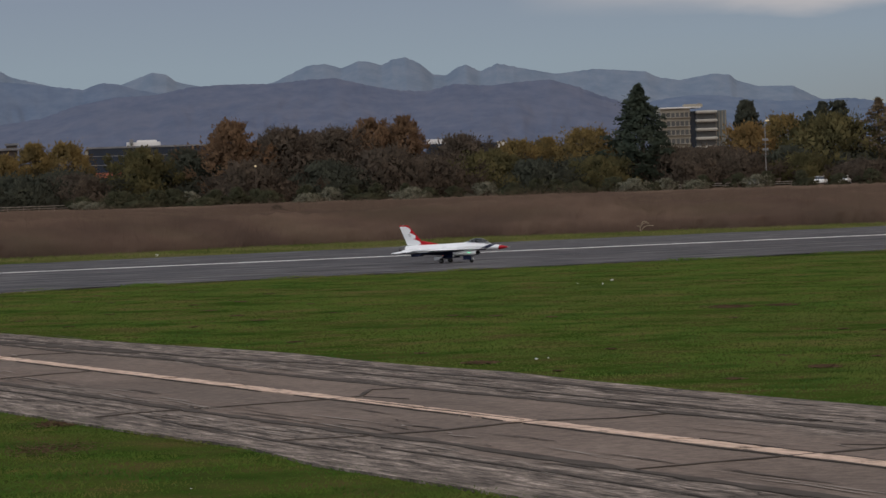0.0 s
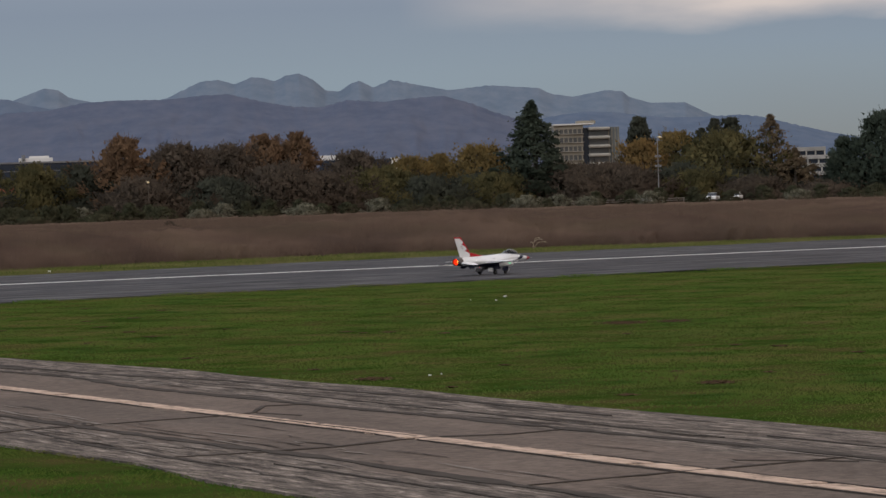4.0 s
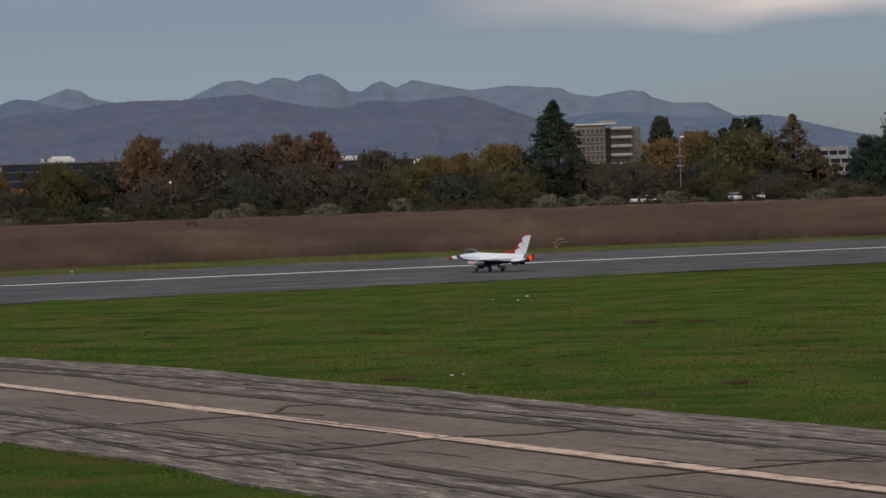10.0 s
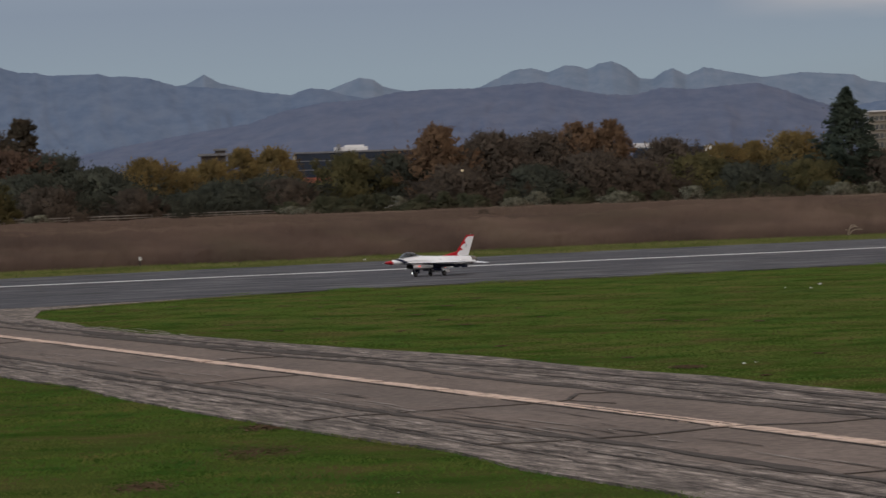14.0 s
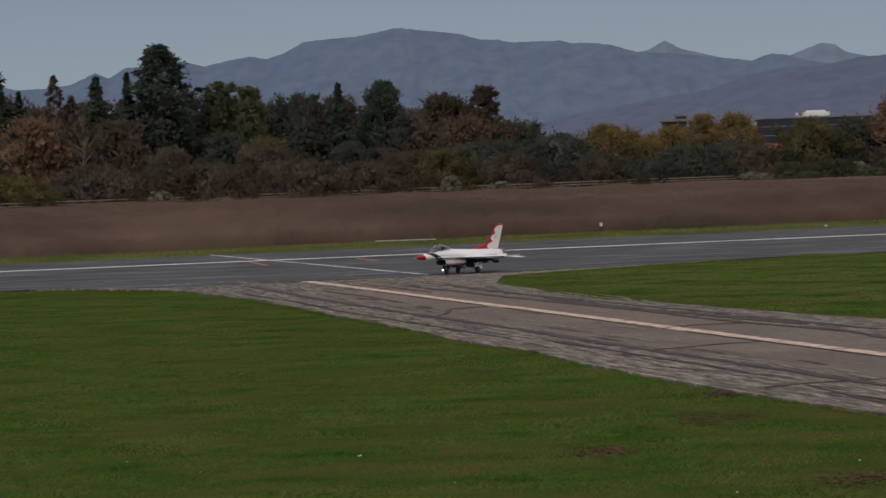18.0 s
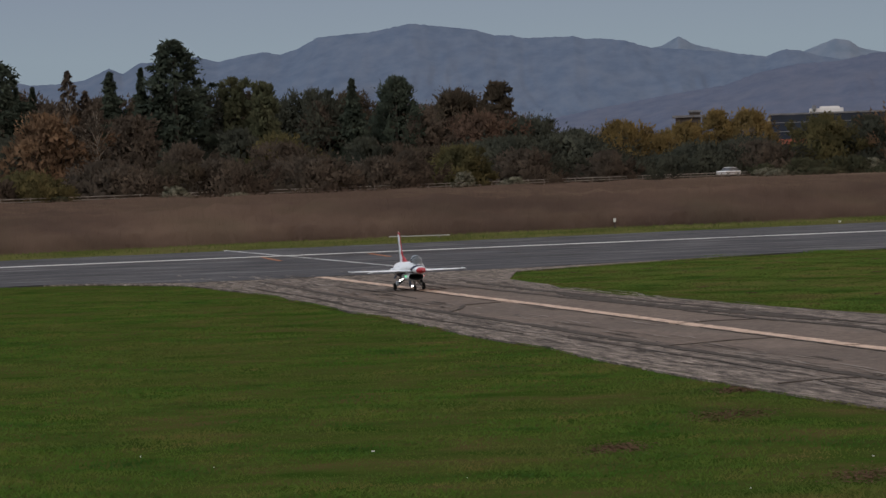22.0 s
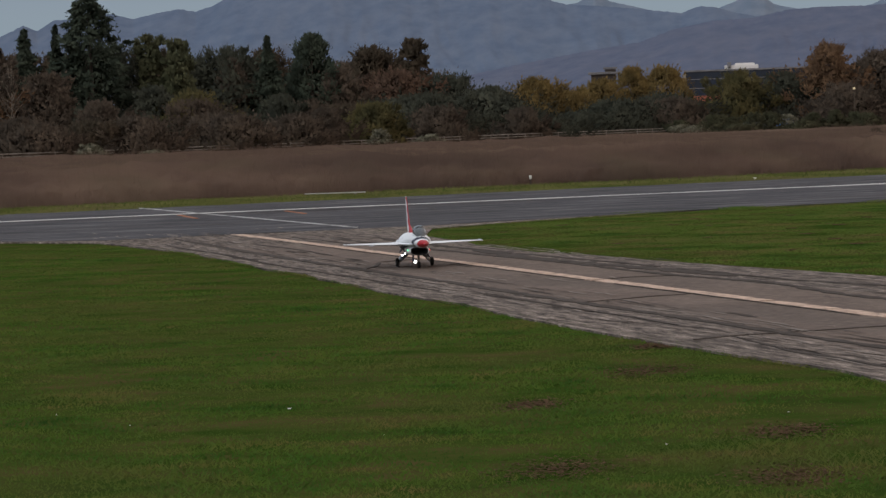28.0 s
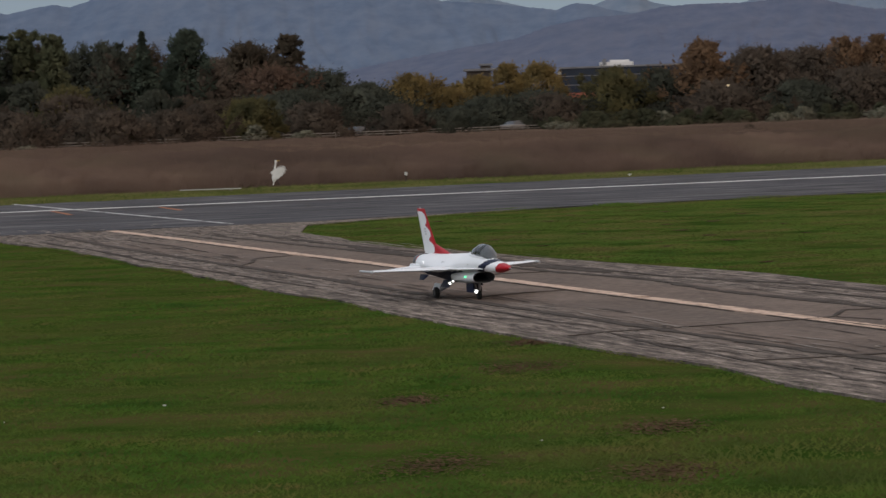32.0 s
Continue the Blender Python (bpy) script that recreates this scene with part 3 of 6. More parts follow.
def build_grass():
    rng = np.random.default_rng(5)
    n = 760000
    dist = rng.uniform(12 ** 1.25, 67 ** 1.25, n) ** 0.8
    az = np.radians(rng.uniform(-21, 10, n))
    x, y = dist * np.sin(az), dist * np.cos(az)
    keep = ~on_pavement(x, y)
    for bx, by, r in BARE_SPOTS:
        keep &= ((x - bx) ** 2 + ((y - by) * 0.5) ** 2 > (0.75 * r) ** 2 * rng.uniform(0.0, 2.2, n)) | (rng.uniform(0, 1, n) < 0.2)
    # the sward thins out towards the taxiway
    gap = taxi_side(x, y) - taxi_rim(y)
    keep &= (gap < 0) | (rng.uniform(0, 1, n) < 0.10 + 0.90 * np.clip(gap / 1.6, 0, 1) ** 0.7)
    brink = -2.42 - taxi_side(x, y)
    worn = np.clip(0.5 + 0.9 * np.sin(y * 0.9 + 0.7 * np.sin(y * 0.37)) * np.sin(x * 1.3 + 1), 0, 1) * np.clip(1.6 - np.abs(brink - 0.7), 0, 1)
    keep &= (brink < 0) | (rng.uniform(0, 1, n) > 0.55 * worn)
    x, y, dist = x[keep], y[keep], dist[keep]
    # tussocks and thin places
    tuft = np.sin(x * 2.1 + 1.3 * np.sin(y * 0.8)) * np.sin(y * 1.15 + 1.7 * np.sin(x * 0.6)) + 0.6 * np.sin(x * 5.3 + y) * np.sin(y * 3.1 - x)
    h = (0.0105 + 0.007 * np.clip((34 - dist) / 20, 0, 1)) * rng.uniform(0.5, 1.3, len(x)) * (1 + 0.55 * np.clip(tuft, -1, 1.4))
    w = 0.007 + 0.0006 * dist
    infield = taxi_side(x, y) > 0
    for name, some, mat, label in (("grass", ~infield, GRASS_BLADE, "short green winter grass with yellowing patches"), ("infield_grass", infield, INFIELD_BLADE, "short olive-green grass between runway and taxiway")):
        v, f, nor = blades(x[some], y[some], h[some], w[some], rng, 1.5)
        tagged(new(name, mesh_np(name, v, f, mat, normals=nor)), label, "grass", kind="stuff")
    n = 5200
    x = rng.uniform(-7.5, 14, n)
    clump = np.clip(np.sin(x * 1.7 + 0.8 * np.sin(x * 0.9)) + 0.6 * np.sin(x * 4.3 + 1), 0, 2)
    y = near_edge(x) + rng.normal(0.05, 0.16, n) * (0.4 + clump)
    h = rng.uniform(0.012, 0.03, n) * (0.7 + clump * 0.8)
    # tufts that creep over both margins of the taxiway
    k = 15000
    ey = rng.uniform(13, 53.5, k)
    thick = np.clip(noise_row(ey * 1.3, 5) + 0.9, 0.15, 2)
    rim = np.where(rng.uniform(0, 1, k) < 0.5, -2.42 + 0.012 * np.maximum(0, ey - 25) + np.abs(rng.normal(0, 0.09, k)) * thick - 0.05, taxi_rim(ey) - np.abs(rng.normal(0, 0.14, k)) * thick + 0.05)
    x, y, h = np.concatenate([x, 10.511 - 0.4293 * ey + rim * 1.0883]), np.concatenate([y, ey]), np.concatenate([h, rng.uniform(0.008, 0.022, k)])
    # and over the corner between runway and taxiway
    k = 3600
    q = rng.uniform(0, 1, k)
    x, y, h = np.concatenate([x, -9.45 + 3.45 * q - np.abs(rng.normal(0, 0.22, k)) * (1.3 - q)]), np.concatenate([y, 53.5 + 6.4 * q + rng.normal(0, 0.2, k)]), np.concatenate([h, rng.uniform(0.008, 0.022, k)])
    tx, ty = rng.normal(-5.15, 0.16, 420), rng.normal(59.75, 0.22, 420)
    x, y, h = np.concatenate([x, tx]), np.concatenate([y, ty]), np.concatenate([h, rng.uniform(0.02, 0.065, 420)])
    v, f, nor = blades(x, y, h, 0.009 + 0.0005 * np.hypot(x, y), rng, 1.1, 0.012)
    tagged(new("edge_grass", mesh_np("edge_grass", v, f, INFIELD_BLADE, normals=nor)), "ragged fringe of grass along runway and taxiway", "grass", kind="stuff")
    n = 90000
    x = rng.uniform(-48, 26, n)
    y = far_edge(x) + rng.uniform(0, 1, n) ** 1.2 * (brush_front(x) + 4 - far_edge(x))
    v, f, nor = blades(x, y, rng.uniform(0.02, 0.075, n), np.full(n, 0.035), rng)
    tagged(new("verge_grass", mesh_np("verge_grass", v, f, VERGE_BLADE, normals=nor)), "yellow-green grass verge along the runway", "grass", kind="stuff")


build_grass()


def build_soil():
    """Crumbs of bare earth, thickest in the middle of each worn patch."""
    rng = np.random.default_rng(17)
    verts = []
    for bx, by, r in BARE_SPOTS:
        n = 1200 if r > 0.12 else 160
        px, py = bx + rng.normal(0, r * 0.42, n), by + rng.normal(0, r * 0.8, n)
        size = rng.uniform(0.004, 0.013, n) * (0.6 + by / 30)
        a = rng.uniform(0, 2 * np.pi, n)
        tri = []
        for k in range(3):
            tri.append(np.stack([px + size * np.cos(a + 2.1 * k), py + size * np.sin(a + 2.1 * k), rng.uniform(0.004, 0.010, n)], 1))
        verts.append(np.stack(tri, 1).reshape(-1, 3))
    v = np.concatenate(verts)
    tagged(new("soil_crumbs", mesh_np("soil_crumbs", v, np.arange(len(v)).reshape(-1, 3), SOIL, normals=np.tile((0.0, -0.2, 0.98), (len(v), 1)))), "crumbs of reddish brown earth on worn patches", "soil", kind="stuff")


build_soil()


def weed_top(x, y, deep):
    """Height of the weeds, lower at the front edge and far back."""
    wob = np.array([noise.fractal((a * 0.16, b * 0.07, 3), 0.9, 2.1, 5) for a, b in zip(x, y)])
    return (1.12 - 0.54 * deep + 0.30 * wob) * np.clip(0.32 + deep * 26, 0.32, 1.0)


def ragged(x):
    """How far the edge of the weeds wanders from its straight line."""
    return np.array([1.5 * noise.fractal((a * 0.16, 0, 8), 0.8, 2.1, 4) for a in x])


def build_weeds():
    rng = np.random.default_rng(6)
    # the matted inside of the thicket
    cols = np.linspace(-70, 44, 420)
    rows = np.array([0.0, 0.003, 0.008, 0.016, 0.03, 0.06, 0.11, 0.2, 0.35, 0.6, 1.0])
    verts = []
    for q in rows:
        x = cols * (1 + q * 1.2)
        y = brush_front(cols) + 0.15 + ragged(cols) * (1 - q) + q * 150 + rng.normal(0, 0.16, len(cols))
        z = weed_top(x, y, np.full(len(x), q)) * 0.80 * rng.uniform(0.92, 1.08, len(x)) if q > 0 else np.full(len(x), -0.02)
        verts.append(np.stack([x, y, z], 1))
    k = len(cols)
    faces = [(r * k + i, r * k + i + 1, (r + 1) * k + i + 1) for r in range(len(rows) - 1) for i in range(k - 1)]
    faces += [(r * k + i, (r + 1) * k + i + 1, (r + 1) * k + i) for r in range(len(rows) - 1) for i in range(k - 1)]
    verts = np.concatenate(verts)
    soft = np.tile((0.0, -0.5, 0.86), (len(verts), 1)) + rng.normal(0, 0.08, (len(verts), 3))
    # fine stalks over it, thickest on the side towards the field
    n = 22000
    x = rng.uniform(-66, 40, n)
    deep = np.where(rng.uniform(0, 1, n) < 0.55, rng.uniform(0, 0.022, n), rng.uniform(0, 1, n) ** 2.0)
    y = brush_front(x) + ragged(x) * (1 - deep) + deep * 150 + rng.normal(0, 0.2, n)
    x = x * (1 + deep * 1.2)
    top = weed_top(x, y, deep) * rng.uniform(0.9, 1.08, n)
    m = 22
    X = np.repeat(x, m) + rng.normal(0, 0.7, n * m)
    Y = np.repeat(y, m) + rng.normal(0, 0.18, n * m)
    Hh = np.repeat(top, m) * np.where(np.repeat(deep, m) > 0.02, rng.uniform(0.8, 1.14, n * m), rng.uniform(0.4, 1.05, n * m))
    far = np.repeat(1 + deep * 2.0, m)
    v, f, nor = blades(X, Y, Hh, rng.uniform(0.008, 0.020, n * m) * far, rng, 0.22, Hh * rng.uniform(0.0, 0.6, n * m))
    v = np.concatenate([v, verts])
    f = np.concatenate([f, np.array(faces) + len(v) - len(verts)])
    nor = np.concatenate([nor, soft / np.linalg.norm(soft, axis=1)[:, None]])
    tagged(new("dry_weeds", mesh_np("dry_weeds", v, f, WEED, normals=nor)), "dense band of waist-high dry brown weeds", "weeds", kind="stuff")


build_weeds()


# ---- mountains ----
# the blue haze of distance is mixed into these base colours
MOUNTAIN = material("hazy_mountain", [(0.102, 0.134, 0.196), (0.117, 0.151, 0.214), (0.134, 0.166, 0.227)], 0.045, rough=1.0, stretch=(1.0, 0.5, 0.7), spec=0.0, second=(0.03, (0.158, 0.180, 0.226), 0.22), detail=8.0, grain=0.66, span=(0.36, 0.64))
# farthest ranges: more haze in the colour, so paler
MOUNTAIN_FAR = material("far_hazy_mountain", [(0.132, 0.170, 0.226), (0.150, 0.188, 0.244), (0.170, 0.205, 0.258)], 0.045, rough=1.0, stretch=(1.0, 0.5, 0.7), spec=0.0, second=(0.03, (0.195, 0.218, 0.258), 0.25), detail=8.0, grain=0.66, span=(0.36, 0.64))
FOOTHILL = material("hazed_foothill", [(0.094, 0.112, 0.163), (0.107, 0.124, 0.176), (0.122, 0.136, 0.187)], 0.05, rough=1.0, stretch=(1.0, 0.5, 0.7), spec=0.0, second=(0.03, (0.165, 0.164, 0.192), 0.16), detail=8.0, grain=0.66, span=(0.36, 0.64))


def build_ridge(name, skyline, dist, mat, label, depth=620, seed=0):
    """A range whose crest follows a skyline of (bearing, elevation); spurs and gullies run down towards the valley."""
    sb, se = [q[0] for q in skyline], [q[1] for q in skyline]
    lo, hi = sb[0], sb[-1]
    nb, nd = int((hi - lo) * 30), 44
    verts = []
    for j in range(nd + 1):
        for i in range(nb + 1):
            b = lo + (hi - lo) * i / nb
            steep = float(np.interp(b, sb, se))
            crest = dist * math.tan(radians(steep)) + EYE
            broad = dist * math.tan(radians(sum(float(np.interp(b + 0.25 * k, sb, se)) for k in range(-4, 5)) / 9)) + EYE
            if j == 0:
                d, z = dist + 250, crest * 0.3
            else:
                down = (j - 1) / (nd - 1)
                fall = down * max(steep, 0.4)
                lean = b + 0.5 * noise.noise((b * 0.6, fall * 0.9, seed + 3.0))
                spur = noise.fractal((lean * 0.9 + seed, fall * 0.7, seed), 1.0, 2.0, 4)
                gully = noise.fractal((lean * 2.6 + seed, fall * 2.0, seed + 7), 0.9, 2.1, 3)
                d = dist - down * depth - (34 * spur + 13 * gully) * min(1, down * 3)
                z = (crest + (min(broad, crest * 1.05) - crest) * min(1, 1.6 * down)) * (1 - down) + 1.0 * noise.noise((b * 14, seed, 1.0)) * (1 - down) ** 8
            x, y = spot(b, d)
            verts.append((x, y, max(z, -2) if j < nd else -5))
    w = nb + 1
    faces = [(j * w + i, j * w + i + 1, (j + 1) * w + i + 1, (j + 1) * w + i) for j in range(nd) for i in range(nb)]
    tagged(new(name, mesh_np(name, verts, faces, mat, smooth=True)), label, "mountain", kind="structure")


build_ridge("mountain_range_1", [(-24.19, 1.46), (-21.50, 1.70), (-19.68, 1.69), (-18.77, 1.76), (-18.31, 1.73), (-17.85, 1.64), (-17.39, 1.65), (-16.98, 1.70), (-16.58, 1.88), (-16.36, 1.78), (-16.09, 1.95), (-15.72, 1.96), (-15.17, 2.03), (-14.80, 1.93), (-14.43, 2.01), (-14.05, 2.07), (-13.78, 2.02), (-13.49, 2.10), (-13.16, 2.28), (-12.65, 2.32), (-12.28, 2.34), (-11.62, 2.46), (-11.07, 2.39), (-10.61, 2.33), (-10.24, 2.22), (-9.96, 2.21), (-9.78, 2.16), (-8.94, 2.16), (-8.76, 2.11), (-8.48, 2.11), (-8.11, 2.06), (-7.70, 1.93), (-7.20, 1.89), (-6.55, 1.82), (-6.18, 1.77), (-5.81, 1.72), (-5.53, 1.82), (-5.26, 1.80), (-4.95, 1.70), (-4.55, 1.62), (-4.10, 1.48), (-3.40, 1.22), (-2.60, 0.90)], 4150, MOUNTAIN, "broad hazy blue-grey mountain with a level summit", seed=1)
build_ridge("mountain_range_4", [(-9.00, 1.40), (-8.30, 1.72), (-7.74, 1.92), (-7.51, 1.95), (-7.23, 2.10), (-6.96, 1.95), (-6.55, 1.85), (-6.18, 1.75), (-5.70, 1.69), (-5.20, 1.78), (-4.68, 1.97), (-4.45, 1.93), (-4.27, 1.80), (-3.81, 1.70), (-2.70, 1.50), (-1.60, 1.09)], 4700, MOUNTAIN_FAR, "far peaks paled by painted haze behind the broad mountain", seed=6)
build_ridge("mountain_range_2", [(-3.82, 1.54), (-3.07, 1.68), (-2.70, 1.75), (-2.46, 1.86), (-2.13, 2.01), (-1.84, 2.03), (-1.57, 1.95), (-1.29, 2.06), (-1.11, 2.04), (-0.92, 1.98), (-0.73, 2.07), (-0.52, 2.10), (-0.27, 1.98), (-0.09, 1.81), (0.14, 1.78), (0.33, 1.91), (0.47, 1.95), (0.70, 1.83), (0.99, 1.95), (1.49, 1.84), (1.95, 1.75), (2.60, 1.81), (3.42, 1.74), (3.61, 1.64), (3.97, 1.58), (4.53, 1.67), (4.80, 1.64), (4.89, 1.55), (4.98, 1.52), (5.25, 1.44), (5.81, 1.43), (6.22, 1.22), (6.91, 0.99), (8.00, 0.63)], 4550, MOUNTAIN_FAR, "far jagged haze-blue mountain range with several peaks", seed=2)
build_ridge("mountain_range_3", [(2.46, 1.13), (3.21, 1.20), (3.77, 1.29), (4.23, 1.33), (4.69, 1.30), (5.06, 1.24), (5.53, 1.19), (5.99, 1.18), (6.36, 1.19), (6.73, 1.20), (7.09, 1.15), (7.55, 1.02), (8.19, 0.86), (9.08, 0.69), (11.19, 0.44)], 3900, MOUNTAIN, "low haze-blue ridge falling away", seed=3)
build_ridge("foothills", [(-12.35, 0.25), (-10.85, 0.46), (-9.54, 0.79), (-8.61, 0.96), (-7.35, 1.16), (-6.51, 1.27), (-5.95, 1.46), (-5.30, 1.58), (-4.65, 1.60), (-4.09, 1.71), (-3.53, 1.74), (-2.70, 1.73), (-2.14, 1.78), (-1.67, 1.79), (-1.12, 1.65), (-0.66, 1.56), (-0.19, 1.53), (0.27, 1.64), (0.83, 1.59), (1.39, 1.64), (1.85, 1.66), (2.31, 1.52), (2.67, 1.37), (3.22, 1.19), (3.95, 0.91), (4.86, 0.58)], 3300, FOOTHILL, "dry foothills coloured blue-grey by haze", seed=4)


# ---- trees and shrubs ----
def leaf_material(name, dark, light, scale):
    return material(name, [tuple(1.08 * a for a in dark), tuple(1.26 * a for a in light)], scale, island=0.12, spec=0.0, rough=1.0, detail=6.0, grain=0.6, span=(0.36, 0.64), second=(2.0, tuple(0.8 * a for a in dark), 0.25))


LEAF = {
    "conifer": leaf_material("conifer_leaf", (0.034, 0.045, 0.035), (0.053, 0.063, 0.045), 0.5),
    "pine": leaf_material("pine_leaf", (0.032, 0.043, 0.034), (0.048, 0.059, 0.043), 0.5),
    "euc": leaf_material("olive_leaf", (0.048, 0.055, 0.033), (0.080, 0.080, 0.044), 0.4),
    "olive": leaf_material("fading_green_leaf", (0.052, 0.051, 0.026), (0.096, 0.080, 0.035), 0.4),
    "dark": leaf_material("dark_green_leaf", (0.036, 0.040, 0.032), (0.056, 0.058, 0.043), 0.4),
    "oak": leaf_material("dark_brown_leaf", (0.044, 0.038, 0.028), (0.074, 0.057, 0.040), 0.4),
    "brown": leaf_material("brown_leaf", (0.053, 0.044, 0.035), (0.087, 0.067, 0.051), 0.4),
    "rust": leaf_material("rust_leaf", (0.086, 0.056, 0.037), (0.144, 0.088, 0.051), 0.4),
    "rustbrown": leaf_material("red_brown_leaf", (0.068, 0.047, 0.036), (0.106, 0.067, 0.047), 0.4),
    "yellow": leaf_material("yellow_leaf", (0.084, 0.064, 0.029), (0.168, 0.116, 0.044), 0.4),
    "amber": leaf_material("amber_leaf", (0.094, 0.067, 0.031), (0.176, 0.110, 0.043), 0.4),
    "bronze": leaf_material("bronze_leaf", (0.090, 0.069, 0.045), (0.148, 0.108, 0.068), 0.4),
    "shrub": leaf_material("shrub_leaf", (0.042, 0.046, 0.027), (0.072, 0.068, 0.042), 0.5),
    "paleshrub": leaf_material("pale_seeding_shrub", (0.046, 0.048, 0.029), (0.215, 0.200, 0.150), 2.2),
}
BARK = material("bark", [(0.05, 0.04, 0.032), (0.09, 0.075, 0.06)], 2.0, stretch=(3, 3, 0.5), bump=0.5)
PALE_BARK = material("pale_bark", [(0.15, 0.125, 0.10), (0.26, 0.22, 0.18)], 2.0, stretch=(3, 3, 0.5))

# leaf material, crown shape, share of the height without leaves, fill, label, category
KINDS = {
    "conifer": ("conifer", "cone", 0.06, 1.0, "tall dark green conifer with a ragged tip", "conifer"),
    "cedar": ("conifer", "cone", 0.08, 1.5, "large dark pyramidal conifer with layered boughs", "conifer"),
    "redwood": ("conifer", "column", 0.05, 1.5, "very tall dense dark green redwood", "conifer"),
    "roundfir": ("conifer", "egg", 0.06, 1.2, "tall rounded dark green conifer", "conifer"),
    "pine": ("pine", "dome", 0.08, 1.4, "broad dark blue-green pine", "pine tree"),
    "umbrella": ("dark", "tuft", 0.55, 1.2, "distant tall tree with a bunched dark crown", "tree"),
    "euc": ("euc", "tuft", 0.2, 1.0, "olive-green eucalyptus with bunched foliage", "eucalyptus"),
    "olive": ("olive", "dome", 0.08, 1.1, "broad tree with fading olive-green leaves", "tree"),
    "dark": ("dark", "dome", 0.03, 1.1, "dense dark evergreen tree in the belt", "tree"),
    "oak": ("oak", "tuft", 0.12, 1.1, "dark brownish oak with a lumpy crown", "oak tree"),
    "brown": ("brown", "dome", 0.05, 1.0, "dull brown autumn tree losing its leaves", "tree"),
    "rust": ("rust", "dome", 0.08, 1.0, "rust-coloured autumn tree in the belt", "tree"),
    "rustbrown": ("rustbrown", "dome", 0.08, 1.0, "reddish brown autumn tree in the belt", "tree"),
    "yellow": ("yellow", "egg", 0.08, 0.9, "yellow-leaved autumn tree in the belt", "tree"),
    "amber": ("amber", "dome", 0.08, 0.9, "amber-leaved autumn tree in the belt", "tree"),
    "bronze": ("bronze", "cone", 0.1, 0.45, "thinning bronze-leaved tree beyond the field", "tree"),
    "sparse": ("brown", "column", 0.12, 0.22, "nearly bare slender tree with tufts of leaves", "tree"),
    "bare": ("brown", "dome", 0.2, 0.12, "bare pale-branched tree beyond the field", "tree"),
    "shrub": ("shrub", "low", 0.0, 0.7, "low grey-green shrub at the edge of the scrub", "shrub"),
    "mound": ("oak", "low", 0.0, 0.9, "dark rounded bush standing among the dry weeds", "shrub"),
    "paleshrub": ("paleshrub", "low", 0.0, 0.7, "low shrub with pale seed heads", "shrub"),
}


def crown_width(shape, q):
    """Half width of the crown, as a share, at the height q (0 foot of crown, 1 top)."""
    if shape == "cone":
        return max(0.08, min(1.12, 1.3 * (1 - q) ** 0.80))
    if shape == "column":
        return max(0.20, min(1.1, 1.55 * (1 - q) ** 0.42))
    if shape == "egg":
        return max(0.12, math.sqrt(max(0, 1 - (max(0, q - 0.3) / 0.74) ** 2)) * (1.2 - 0.3 * q))
    if shape == "low":
        return max(0.2, math.sqrt(max(0, 1 - q * q)))
    if shape == "tuft":
        return max(0.25, math.sqrt(max(0, 1 - (2 * (q - 0.5)) ** 2 * 0.9)))
    return max(0.15, math.sqrt(max(0, 1 - (max(0, q - 0.2) / 0.83) ** 2)) * (1.32 - 0.45 * q))


